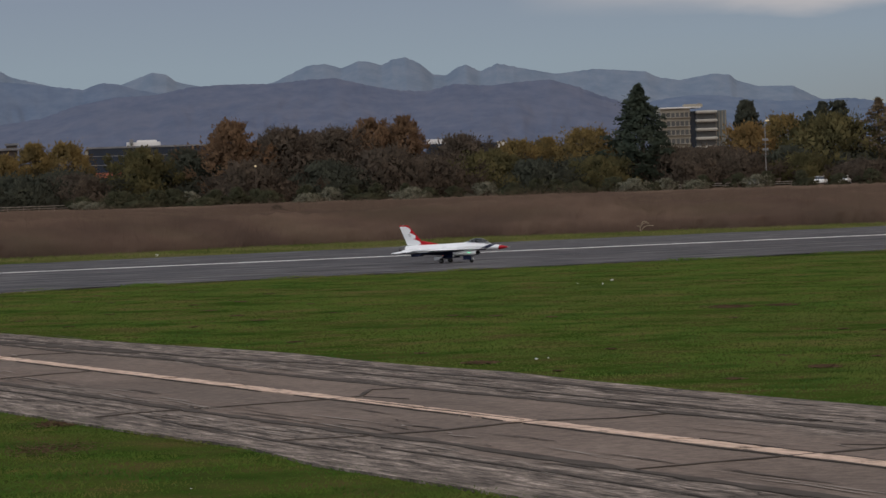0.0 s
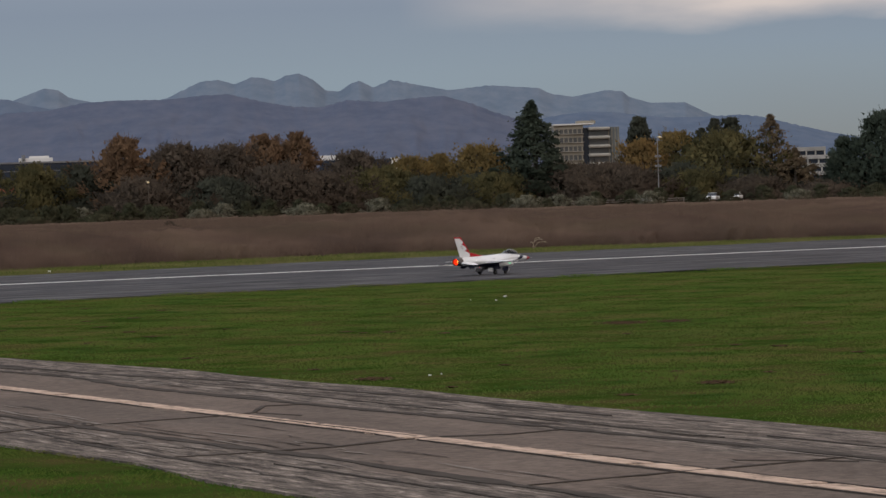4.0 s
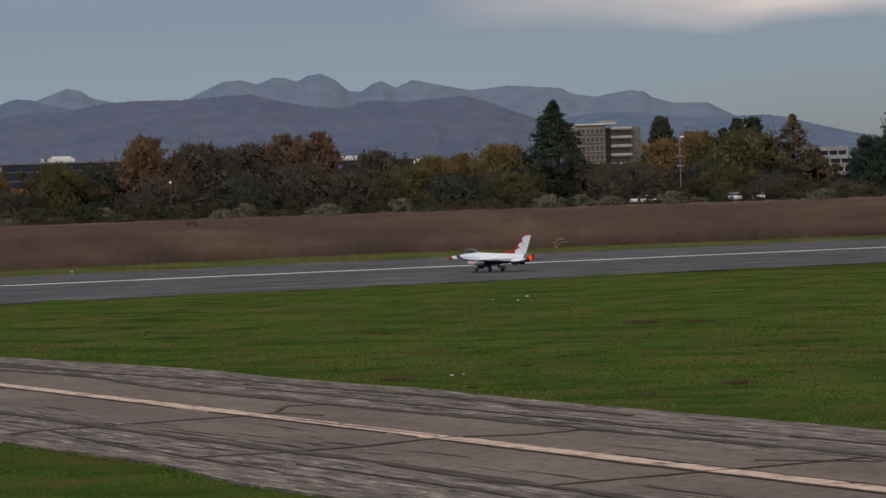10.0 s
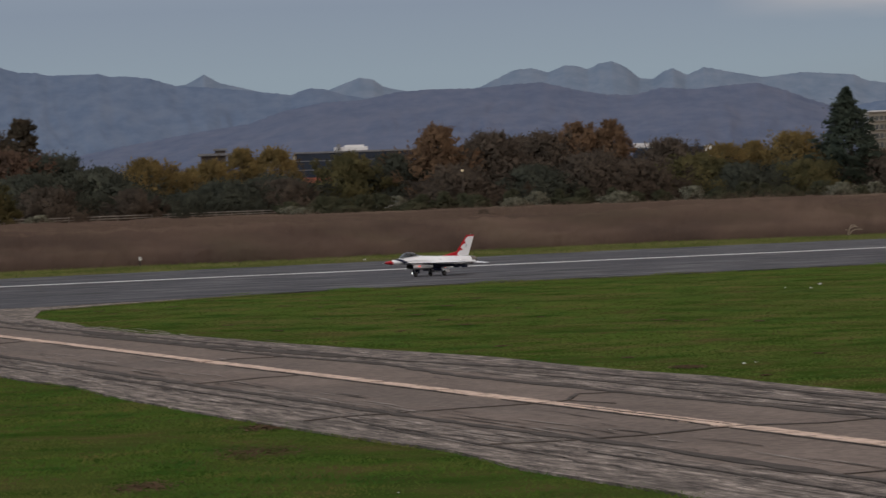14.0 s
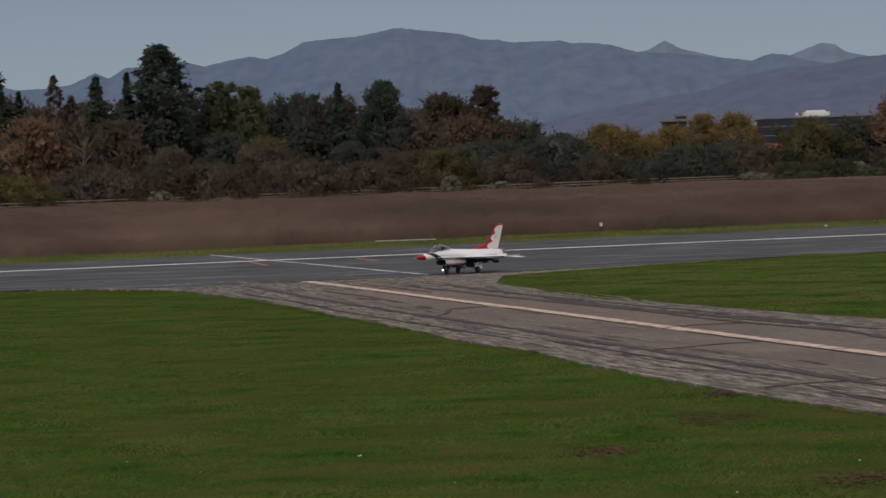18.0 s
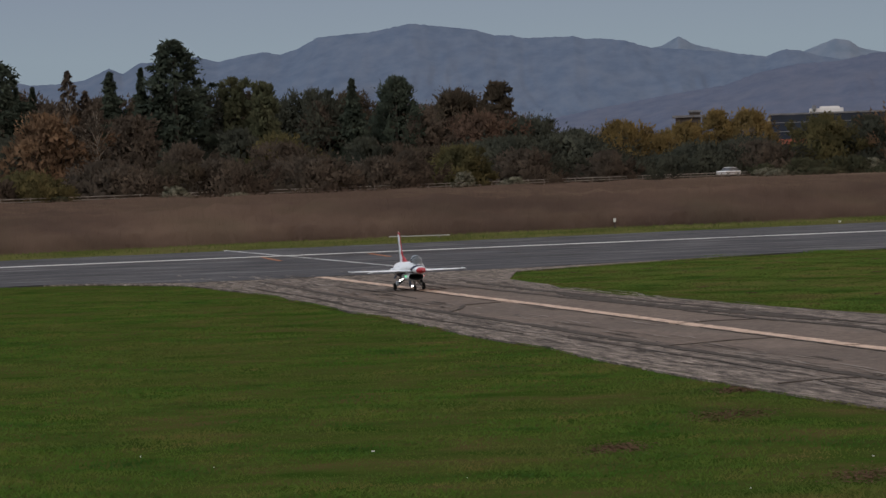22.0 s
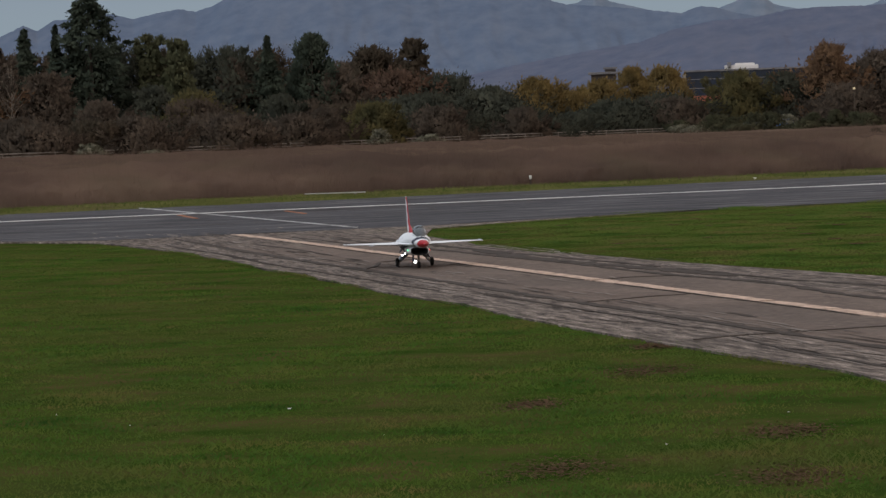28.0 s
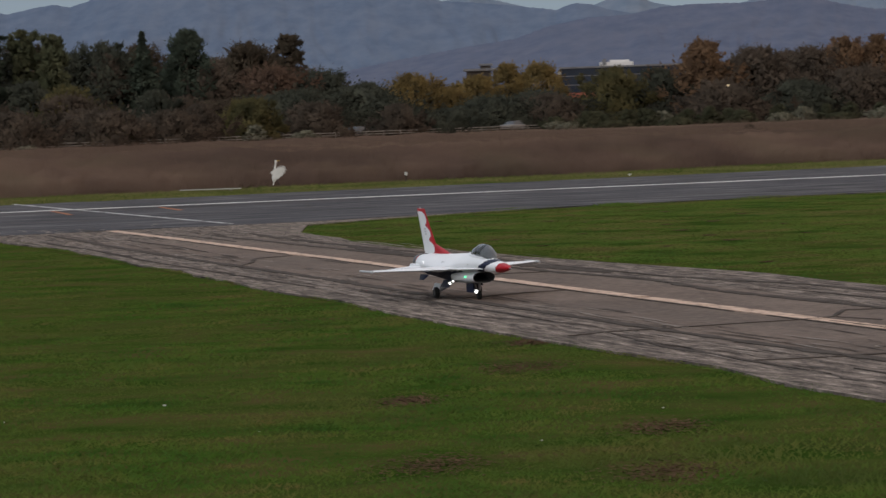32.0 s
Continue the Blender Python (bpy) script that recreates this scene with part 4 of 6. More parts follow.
def build_tree(kind, bearing, dist, height, width, seed):
    leaf, shape, clear, fill, label, category = KINDS[kind]
    rng = np.random.default_rng(seed)
    x, y = spot(bearing, dist)
    small = category == "shrub"
    conical = shape in ("cone", "column", "egg")
    root = thing("shrub" if small else category.replace(" ", "_"), label, category, group="shrubs along the scrub" if small else "belt of trees beyond the field")
    root.matrix_world = pose(x, y, 0)
    half = width / 2 * (1.0 if small else 1.0 if kind in ("pine", "umbrella") else 1.5 if kind == "conifer" else 1.2 if shape in ("cone", "column", "tuft") else 1.55)
    low = clear * height
    sway = rng.uniform(0, 6.28, 4)
    rough = 0.4 if conical else 1.0

    def envelope(q, a):
        """Radius of the crown at the height q and the angle a."""
        uneven = 1 + rough * (0.22 * np.sin(2 * a + sway[0] + 6 * q) + 0.18 * np.sin(3 * a + sway[1] - 9 * q) + 0.12 * np.sin(5 * a + sway[3] + 15 * q))
        return half * crown_width(shape, q) * uneven

    # boughs: each a loose clump of leaves
    boughs = int((34 if small else 110 if shape == "cone" else 95 if shape == "column" else 78) * (0.7 + fill * 0.5))
    squash = 0.42 if shape == "cone" else 0.55 if shape == "column" else 0.7 if shape == "low" else 1.0
    centres = []
    for i in range(boughs):
        q = ((i + rng.uniform(0.1, 0.9)) / boughs) ** (1.0 if shape != "cone" else 1.1)
        a = i * 2.4 + sway[2] + rng.uniform(-0.6, 0.6)
        r = float(envelope(q, a)) * rng.uniform(0.66, 1.18)
        lump = max(0.09 * half, min(0.21 * half, r * 0.45)) * rng.uniform(0.55, 1.3)
        rad = max(0, r - lump * 0.8) * rng.uniform(0.55, 1.03)
        z = low + (height - low) * (q + (rng.normal(0, 0.07) if rough == 1.0 else 0))
        centres.append((rad * math.cos(a), rad * math.sin(a), min(max(z, 0.25 * lump), height - lump * squash * 1.05), lump))
    tip = (0.09 if shape in ("cone", "column") else 0.14) * half
    centres.append((0, 0, height - tip * 1.1, tip))
    c = np.array(centres)
    flat = np.array([1, 1, squash])
    mid = np.array([0, 0, low + 0.4 * (height - low)])
    reach = max(half, 0.3 * height)

    def soft(d, p, spread):
        out = d * 0.26 + (p - mid) / reach * 0.9 + np.array([0, 0, 0.35]) + rng.normal(0, spread, p.shape)
        return out / np.linalg.norm(out, axis=1)[:, None]

    per = int(np.clip((0.35 + 0.65 * fill) * (82 if not small else 70), 8, 110)) if fill > 0.3 else int(fill * 150)
    n = len(c) * per
    pick = np.repeat(np.arange(len(c)), per)
    d = rng.normal(0, 1, (n, 3))
    d /= np.linalg.norm(d, axis=1)[:, None]
    # thick in the middle of each clump, thinning out past its edge
    far_out = np.abs(rng.normal(0.62, 0.36, n))
    p = c[pick, :3] + d * (c[pick, 3] * far_out)[:, None] * flat
    p[:, 2] = np.clip(p[:, 2], 0.06, None)
    out = soft(d, p, 0.07)
    # sprays of leaves lie along their twigs: up and outwards, or flat out from the stem on conifers
    stem = np.stack([p[:, 0], p[:, 1], np.zeros(n)], 1) / reach
    grain = stem * 0.8 + 0.35 * d + np.array([0, 0, -0.10 if shape in ("cone", "column") else 0.25 if small else 0.75]) + rng.normal(0, 0.30, (n, 3))
    grain /= np.linalg.norm(grain, axis=1)[:, None]
    face = np.cross(grain, rng.normal(0, 1, (n, 3)))
    face += out * 1.1 - grain * np.einsum("ij,ij->i", out, grain)[:, None]
    face /= np.linalg.norm(face, axis=1)[:, None]
    w = np.cross(face, grain)
    size = (0.075 if small else 0.128) + 0.004 * height
    s = (size * rng.uniform(0.45, 1.15, n))[:, None]
    u, w = grain * s * 1.35, w * s * 0.80
    w = np.where((face @ np.array([x, y, 0]) > 0)[:, None], -w, w)
    v = np.stack([p - u - w, p + u, p - u + w], 1).reshape(-1, 3)
    nor = np.repeat(out, 3, axis=0)
    f = np.arange(3 * n).reshape(-1, 3)
    if fill > 0.5:
        # the dense shaded inside of the crown: larger sprays, hidden by the outer leaves
        k = 300 if small else 2200 if conical else 1500
        q, a = rng.uniform(0.0, 0.95, k), rng.uniform(0, 2 * np.pi, k)
        r = np.array([float(envelope(m, b)) for m, b in zip(q, a)]) * np.sqrt(rng.uniform(0.05, 0.52, k))
        z = low + (height - low) * 0.94 * q
        p = np.stack([r * np.cos(a), r * np.sin(a), np.clip(z, 0.05, None)], 1)
        away = np.stack([np.cos(a), np.sin(a), rng.normal(0.1, 0.4, k)], 1)
        out = soft(away / np.linalg.norm(away, axis=1)[:, None], p, 0.10)
        u = rng.normal(0, 1, (k, 3)) + np.array([0, 0, 0.6])
        u /= np.linalg.norm(u, axis=1)[:, None]
        face = np.cross(u, rng.normal(0, 1, (k, 3)))
        face /= np.linalg.norm(face, axis=1)[:, None]
        w = np.cross(face, u)
        g = (0.026 * half + 0.011 * height * (0.5 if small else 1.0) + 0.04) * (0.65 if conical else 1.0) * rng.uniform(0.6, 1.3, k)[:, None]
        w = np.where((face @ np.array([x, y, 0]) > 0)[:, None], -w, w)
        more = np.stack([p - u * g - w * g * 0.8, p + u * g * 1.2, p - u * g + w * g * 0.8], 1).reshape(-1, 3)
        more[:, 2] = np.clip(more[:, 2], 0.02, height * 0.97)
        f = np.concatenate([f, np.arange(3 * k).reshape(-1, 3) + len(v)])
        nor = np.concatenate([nor, np.repeat(out, 3, axis=0)])
        v = np.concatenate([v, more])
    me = mesh_np("crown", v, f, LEAF[leaf], normals=nor)
    part_me("crown", me, root)
    # trunk and limbs
    bm = bmesh.new()
    trunk_r = 0.03 * width + 0.012 * height if not small else 0.04
    top = height * (0.9 if conical else 0.7)
    bend = rng.normal(0, 0.02 * height, 2)
    rod_bm((0, 0, -0.1), (bend[0], bend[1], top * 0.5), trunk_r, trunk_r * 0.65, 8, bm)
    rod_bm((bend[0], bend[1], top * 0.5), (0, 0, top), trunk_r * 0.65, trunk_r * 0.12, 7, bm)
    limbs = 5 if not fill < 0.3 else 34
    for i in np.argsort(rng.uniform(0, 1, len(c)))[:limbs]:
        z0 = max(0.1 * height, c[i, 2] - 0.25 * height * rng.uniform(0.5, 1))
        rod_bm((bend[0] * 0.5, bend[1] * 0.5, min(z0, top * 0.95)), c[i, :3], trunk_r * 0.3, trunk_r * 0.06, 5, bm)
    part("trunk", bm, PALE_BARK if fill < 0.3 else BARK, root)
    return root


TREES_FAR_LEFT = [
    ("brown", -18.64, 299, 2.8, 2.9),
    ("redwood", -18.55, 349, 14.6, 7.0),
    ("dark", -18.25, 341, 6.5, 5.5),
    ("conifer", -18.11, 361, 11.8, 2.0),
    ("conifer", -17.84, 363, 11.7, 1.9),
    ("rust", -17.64, 334, 8.5, 6.5),
    ("sparse", -17.27, 341, 12.6, 2.4),
    ("sparse", -16.99, 342, 10.6, 2.0),
    ("bare", -16.81, 333, 9.4, 3.2),
    ("conifer", -16.58, 364, 13.1, 4.4),
    ("brown", -16.43, 310, 3.2, 6.0),
    ("brown", -16.26, 346, 8.3, 5.3),
    ("conifer", -16.07, 370, 13.6, 2.7),
    ("redwood", -15.53, 369, 16.5, 7.1),
    ("brown", -15.40, 341, 5.3, 4.4),
    ("brown", -14.85, 316, 3.6, 6.1),
    ("euc", -14.55, 374, 12.5, 3.8),
    ("dark", -14.47, 365, 6.9, 5.3),
    ("euc", -14.09, 372, 11.9, 3.7),
    ("olive", -13.87, 363, 6.3, 6.5),
]
TREES_LEFT = [
    ("brown", -13.28, 324, 3.6, 6.3),
    ("brown", -13.21, 386, 9.9, 4.8),
    ("conifer", -12.62, 384, 12.2, 3.9),
    ("dark", -12.43, 365, 5.6, 4.1),
    ("brown", -12.21, 331, 3.3, 5.9),
    ("roundfir", -11.90, 388, 12.5, 5.3),
    ("brown", -11.49, 387, 8.5, 5.0),
    ("oak", -10.92, 398, 11.3, 7.1),
    ("olive", -10.90, 344, 4.3, 4.2),
    ("rustbrown", -10.51, 393, 8.3, 7.6),
    ("oak", -10.26, 405, 12.0, 4.2),
    ("dark", -10.06, 382, 5.4, 6.2),
    ("dark", -9.68, 396, 7.7, 7.7),
    ("dark", -9.04, 393, 5.8, 9.6),
    ("brown", -8.47, 369, 3.3, 3.4),
    ("yellow", -8.20, 417, 7.2, 5.8),
    ("yellow", -7.65, 423, 5.5, 5.5),
    ("yellow", -7.18, 430, 6.9, 5.6),
    ("dark", -7.57, 411, 2.9, 6.7),
    ("dark", -6.92, 413, 4.2, 8.0),
    ("yellow", -6.65, 433, 8.2, 4.6),
]
TREES_RIGHT = [
    ("dark", -6.36, 419, 3.9, 7.5),
    ("yellow", -6.13, 434, 8.3, 6.1),
    ("brown", -5.99, 417, 4.2, 6.1),
    ("olive", -4.92, 437, 7.4, 6.4),
    ("dark", -4.22, 440, 7.1, 5.7),
    ("rust", -3.44, 441, 10.6, 7.2),
    ("brown", -3.11, 429, 5.3, 7.7),
    ("oak", -2.98, 452, 8.0, 6.0),
    ("brown", -2.10, 455, 8.9, 5.5),
    ("rustbrown", -1.40, 458, 8.8, 5.0),
    ("brown", -0.80, 462, 9.4, 4.6),
    ("brown", -2.53, 444, 9.6, 7.9),
    ("dark", -1.90, 438, 5.1, 8.5),
    ("brown", -1.70, 451, 9.5, 6.6),
    ("rust", -1.12, 457, 10.6, 6.2),
    ("brown", -0.87, 441, 6.8, 10.0),
    ("rust", -0.56, 460, 10.8, 4.9),
    ("brown", -0.23, 443, 5.4, 8.6),
    ("brown", 0.34, 456, 8.2, 8.1),
    ("olive", 0.84, 451, 5.9, 8.0),
    ("yellow", 1.28, 466, 7.4, 6.5),
    ("dark", 1.53, 449, 4.6, 7.3),
    ("yellow", 1.75, 471, 7.5, 4.6),
    ("yellow", 2.43, 468, 8.8, 8.2),
    ("olive", 2.64, 453, 4.7, 6.6),
]
TREES_FAR_RIGHT = [
    ("cedar", 3.28, 461, 13.9, 9.4),
    ("brown", 3.98, 461, 5.0, 9.0),
    ("brown", 4.30, 464, 5.6, 9.0),
    ("brown", 4.66, 466, 5.5, 9.8),
    ("brown", 4.85, 463, 4.5, 7.5),
    ("umbrella", 5.04, 527, 12.8, 4.6),
    ("amber", 5.07, 482, 8.9, 7.2),
    ("yellow", 5.63, 489, 10.0, 7.1),
    ("dark", 5.73, 471, 5.3, 6.9),
    ("olive", 5.92, 467, 4.3, 5.3),
    ("umbrella", 6.07, 530, 10.8, 2.2),
    ("umbrella", 6.28, 531, 12.2, 2.4),
    ("olive", 6.45, 482, 9.9, 12.4),
    ("umbrella", 6.55, 532, 12.4, 3.3),
    ("brown", 6.88, 469, 3.3, 6.8),
    ("bronze", 7.19, 482, 11.6, 9.4),
    ("bronze", 7.58, 479, 6.8, 6.4),
    ("brown", 8.03, 471, 2.2, 6.9),
    ("pine", 9.02, 474, 11.6, 11.4),
    ("pine", 8.38, 476, 8.2, 6.6),
    ("pine", 9.75, 480, 10.7, 11.7),
]
SHRUBS = [
    ("shrub", -17.46, 300, 0.67, 1.95),
    ("paleshrub", -15.56, 304, 1.20, 3.26),
    ("paleshrub", -14.55, 309, 0.41, 2.41),
    ("paleshrub", -10.82, 329, 1.64, 2.78),
    ("paleshrub", -9.99, 338, 0.93, 3.29),
    ("paleshrub", -5.87, 376, 0.95, 3.4),
    ("paleshrub", -5.66, 371, 0.80, 3.2),
    ("shrub", -5.03, 374, 0.73, 3.64),
    ("shrub", -4.95, 379, 0.83, 6.77),
    ("shrub", -3.87, 379, 0.96, 5.53),
    ("shrub", -3.35, 396, 2.0, 3.6),
    ("shrub", -3.72, 398, 1.8, 3.4),
    ("paleshrub", -4.10, 394, 1.7, 3.0),
    ("shrub", -4.45, 397, 2.1, 4.0),
    ("shrub", -5.20, 393, 1.9, 3.8),
    ("shrub", -2.99, 398, 1.76, 5.81),
    ("paleshrub", -2.20, 386, 1.08, 4.38),
    ("shrub", -1.22, 390, 0.86, 4.43),
    ("paleshrub", -0.48, 388, 1.39, 6.30),
    ("shrub", 1.15, 404, 1.01, 4.59),
    ("shrub", 2.24, 407, 1.31, 4.63),
    ("shrub", 2.26, 408, 1.02, 5.29),
    ("paleshrub", 3.14, 410, 1.14, 4.66),
    ("paleshrub", 3.17, 411, 1.57, 4.66),
    ("shrub", 3.48, 417, 1.05, 3.11),
    ("paleshrub", 4.19, 414, 1.20, 4.70),
    ("paleshrub", 5.17, 412, 1.59, 4.01),
    ("paleshrub", 7.61, 405, 1.32, 4.60),
    ("shrub", 8.99, 425, 0.72, 6.21),
    ("shrub", 6.02, 424, 1.0, 3.0),
    ("mound", -2.72, 128, 0.98, 1.5),
]
for i, (kind, bearing, dist, height, width) in enumerate(TREES_FAR_LEFT + TREES_LEFT + TREES_RIGHT + TREES_FAR_RIGHT + SHRUBS):
    build_tree(kind, bearing, dist, height, width, 100 + i)


def belt(bearing):
    """Distance of the belt of trees at a bearing."""
    return float(np.interp(bearing, [-20, -12, -6, 0, 9], [322, 362, 425, 450, 480]))


def build_undergrowth():
    """Bushes that close the foot of the belt, and trees in its depth."""
    rnd = random.Random(11)
    kinds = ["brown", "dark", "dark", "oak", "dark", "dark", "rustbrown"]
    b = -20.5
    while b < 11:
        build_tree(rnd.choice(kinds), b, belt(b) + rnd.uniform(3, 22), rnd.uniform(3.0, 5.6) * (0.6 if 7.2 < b < 8.5 or -6.1 < b < -5.2 else 1.0), rnd.uniform(6, 10), int(5000 + b * 50))
        b += rnd.uniform(0.45, 0.75)
    b = -21.0
    while b < 11:
        tall = float(np.interp(b, [-20, -14, -11, -9.5, -7, -6, -5.85, -5.3, -5.1, -4, -3.2, -1, -0.4, 1.2, 3, 5, 7, 7.3, 8.5, 8.9, 11], [10.5, 10.5, 9.5, 6.4, 5.4, 5.0, 2.6, 2.6, 5.4, 6.0, 8.2, 8.4, 4.8, 5.0, 7.2, 6.6, 6.0, 3.0, 3.0, 6.5, 7.0]))
        build_tree(rnd.choice(["dark", "brown", "oak", "brown"]), b, belt(b) + rnd.uniform(28, 45), tall * rnd.uniform(0.85, 1.15), rnd.uniform(7, 10), int(9000 + b * 50))
        b += rnd.uniform(0.5, 0.8)


build_undergrowth()


def build_scrub_edge():
    """Brown bushes between fence and road, and the grey-green shrubs along the back of the weeds."""
    rnd = random.Random(21)
    b = -20.0
    while b < -7.7:
        build_tree(rnd.choice(["brown", "oak", "dark", "olive"]), b, belt(b) - rnd.uniform(26, 30), rnd.uniform(1.7, 3.9), rnd.uniform(3.5, 6.5), int(7000 + b * 50))
        b += rnd.uniform(1.0, 2.2)
    b = -5.9
    while b < 9.5:
        build_tree("paleshrub" if rnd.random() < 0.2 else "shrub", b, belt(b) - rnd.uniform(36, 50), rnd.uniform(1.25, 2.05), rnd.uniform(2.6, 5.0), int(8000 + b * 50))
        b += rnd.uniform(0.28, 0.62)


build_scrub_edge()


# ---- buildings ----
GLASS_DARK = material("dark_blue_glass", [(0.010, 0.016, 0.030), (0.016, 0.024, 0.042)], 0.3, rough=0.25, spec=0.5)
GLASS_HAZY = material("grey_brown_glass", [(0.065, 0.068, 0.070), (0.095, 0.095, 0.092)], 0.3, rough=0.3, spec=0.4)
PALE_CONCRETE = material("pale_concrete", [(0.34, 0.32, 0.285), (0.42, 0.40, 0.36)], 0.2, rough=0.9)
CONCRETE = material("beige_concrete", [(0.25, 0.228, 0.185), (0.32, 0.292, 0.24)], 0.2, rough=0.9)
ROOF_WHITE = material("white_roof_metal", [(0.62, 0.60, 0.58), (0.74, 0.72, 0.70)], 0.15, rough=0.7)
GREY_METAL = material("grey_metal", [(0.16, 0.16, 0.17), (0.24, 0.24, 0.25)], 0.6, rough=0.5, metal=0.5)
OFF_WHITE = material("off_white_plaster", [(0.27, 0.265, 0.25), (0.42, 0.41, 0.39)], 0.5, rough=0.9, detail=8.0)
BROWN_WALL = material("dark_brown_wall", [(0.05, 0.042, 0.038), (0.08, 0.066, 0.058)], 0.4, rough=0.9)
GLASS_WING = material("grey_green_glass", [(0.10, 0.115, 0.118), (0.15, 0.165, 0.165)], 0.2, rough=0.35, spec=0.4)
BRICK_RED = material("red_brick_band", [(0.30, 0.09, 0.06), (0.36, 0.12, 0.08)], 0.6, rough=0.9)


def facing(bearing, dist, turn=0.0):
    """A pose at a bearing, with its own -y towards the camera's stand."""
    x, y = spot(bearing, dist)
    return pose(x, y, 0, 0, 0, -bearing + turn)


def build_dark_office():
    d = 640
    root = thing("office_building", "long low dark glass office building with white plant room", "building")
    root.matrix_world = facing(-4.3, d)
    w = d * radians(2.95)
    top = EYE + d * math.tan(radians(0.755))
    part("body", box_bm((w, 24, top), (0, 12, top / 2), 0.1), GLASS_DARK, root, "dark blue glass curtain wall")
    part("base_band", box_bm((w + 0.3, 24.3, 0.9), (0, 12, 5.1)), BRICK_RED, root, "red brick band")
    for i in range(5):
        part("floor_band", box_bm((w + 0.2, 24.2, 0.12), (0, 12, 2.0 + i * 1.65)), GREY_METAL, root)
    part("parapet", box_bm((w + 0.4, 24.4, 0.3), (0, 12, top + 0.1)), GREY_METAL, root)
    part("plant_room", box_bm((6.2, 8, 0.8), (-w / 2 + 10.2, 8, top + 0.6), 0.05), ROOF_WHITE, root, "white plant room")
    part("roof_hood", box_bm((3.6, 6, 0.4), (-w / 2 + 10.8, 8, top + 1.15), 0.05), ROOF_WHITE, root, "white roof hood")
    part("roof_vent", box_bm((0.7, 0.7, 1.1), (-w / 2 + 8.0, 4, top + 1.0)), GREY_METAL, root)
    part("side_wall", box_bm((0.5, 24.6, top - 0.3), (-w / 2 - 0.2, 12, top / 2 - 0.2)), CONCRETE, root, "pale end wall")


def build_white_hall():
    d = 620
    root = thing("warehouse", "low building with white roof edges and a dark front", "building")
    root.matrix_world = facing(0.43, d)
    w = d * radians(1.3)
    top = EYE + d * math.tan(radians(0.66))
    part("body", box_bm((w, 16, top), (0, 8, top / 2), 0.1), GLASS_DARK, root)
    part("roof_box", box_bm((d * radians(0.33), 10, 1.3), (-w / 2 + 1.8, 6, top + 0.2), 0.05), ROOF_WHITE, root, "white roof box")
    part("end_wall", box_bm((d * radians(0.14), 16.2, top + 0.2), (w / 2 - 0.6, 7.6, top / 2)), ROOF_WHITE, root, "white end wall")


def build_tower():
    d = 1150
    root = thing("office_tower", "pale concrete office tower with window rows and white balconies", "building")
    root.matrix_world = facing(4.15, d, 6)
    top = EYE + d * math.tan(radians(1.12))
    storey = 2.9
    part("office_block", box_bm((9.6, 15, top - 0.4), (-5.4, 8, top / 2 - 0.2)), GLASS_HAZY, root, "grey window rows")
    part("stair_slot", box_bm((2.6, 14, top - 1.2), (0.3, 9.6, top / 2 - 0.6)), GLASS_DARK, root, "dark recessed stair slot")
    part("balcony_block", box_bm((6.4, 14, top - 1.6), (4.8, 8.4, top / 2 - 0.8)), GLASS_HAZY, root, "shaded rooms behind the balconies")
    wing = part("glass_wing", box_bm((3.8, 13, top - 1.0), (9.9, 9.5, top / 2 - 0.5), 0.05), GLASS_WING, root, "grey-green glass wing")
    for k in range(4):
        part("mullion", box_bm((0.22, 0.3, top - 1.2), (8.3 + 1.05 * k, 2.95, top / 2 - 0.6)), CONCRETE, wing)
    for i in range(8):
        z = top - 0.75 - i * storey
        part("spandrel", box_bm((9.9, 15.4, 1.25 if i else 1.5), (-5.4, 8, z), 0.03), CONCRETE, root)
        part("sun_shade", box_bm((10.0, 0.7, 0.14), (-5.4, -0.15, z + 0.62)), PALE_CONCRETE, root)
        for k in range(7):
            part("mullion", box_bm((0.34, 0.3, storey - 1.2), (-9.9 + 1.5 * k, 0.42, z - storey / 2)), CONCRETE, root)
        part("balcony", box_bm((7.2, 16.5, 1.05), (4.9, 8.0, z - 0.75), 0.45), PALE_CONCRETE, root, "white rounded balcony")
        part("slot_landing", box_bm((2.5, 0.5, 0.3), (0.3, 2.9, z - 0.5)), CONCRETE, root)
    part("roof_slab", box_bm((13.0, 16.2, 0.35), (-3.4, 8, top + 0.15)), ROOF_WHITE, root)
    part("plant_room", box_bm((6.0, 6, 1.0), (1.2, 8, top + 0.8)), CONCRETE, root)
    part("roof_vent", box_bm((1.0, 1.0, 1.3), (3.4, 8, top + 1.0)), GREY_METAL, root)


def build_flats():
    d = 760
    root = thing("apartment_building", "white stepped apartment building with dark openings", "building")
    root.matrix_world = facing(7.95, d)
    w = d * radians(0.78)
    for i in range(4):
        top = EYE + d * math.tan(radians(0.20 + 0.135 * i))
        part("storey", box_bm((w * (1 - 0.12 * i), 12, 0.85), (-w * 0.05 * i, 8 + i, top), 0.04), OFF_WHITE, root, "off-white storey band")
        part("opening", box_bm((w * (0.95 - 0.12 * i), 11, 1.0), (-w * 0.05 * i, 8.2 + i, top - 0.92)), GLASS_DARK, root, "dark openings")
        for k in range(4):
            part("pier", box_bm((0.35, 0.4, 1.1), (-w * 0.05 * i - w * (0.46 - 0.06 * i) + k * w * (0.30 - 0.036 * i), 2.4 + i, top - 0.9)), OFF_WHITE, root)
    part("base", box_bm((w, 13, 3.0), (0, 7, 1.5)), PALE_CONCRETE, root, "pale blank base wall")


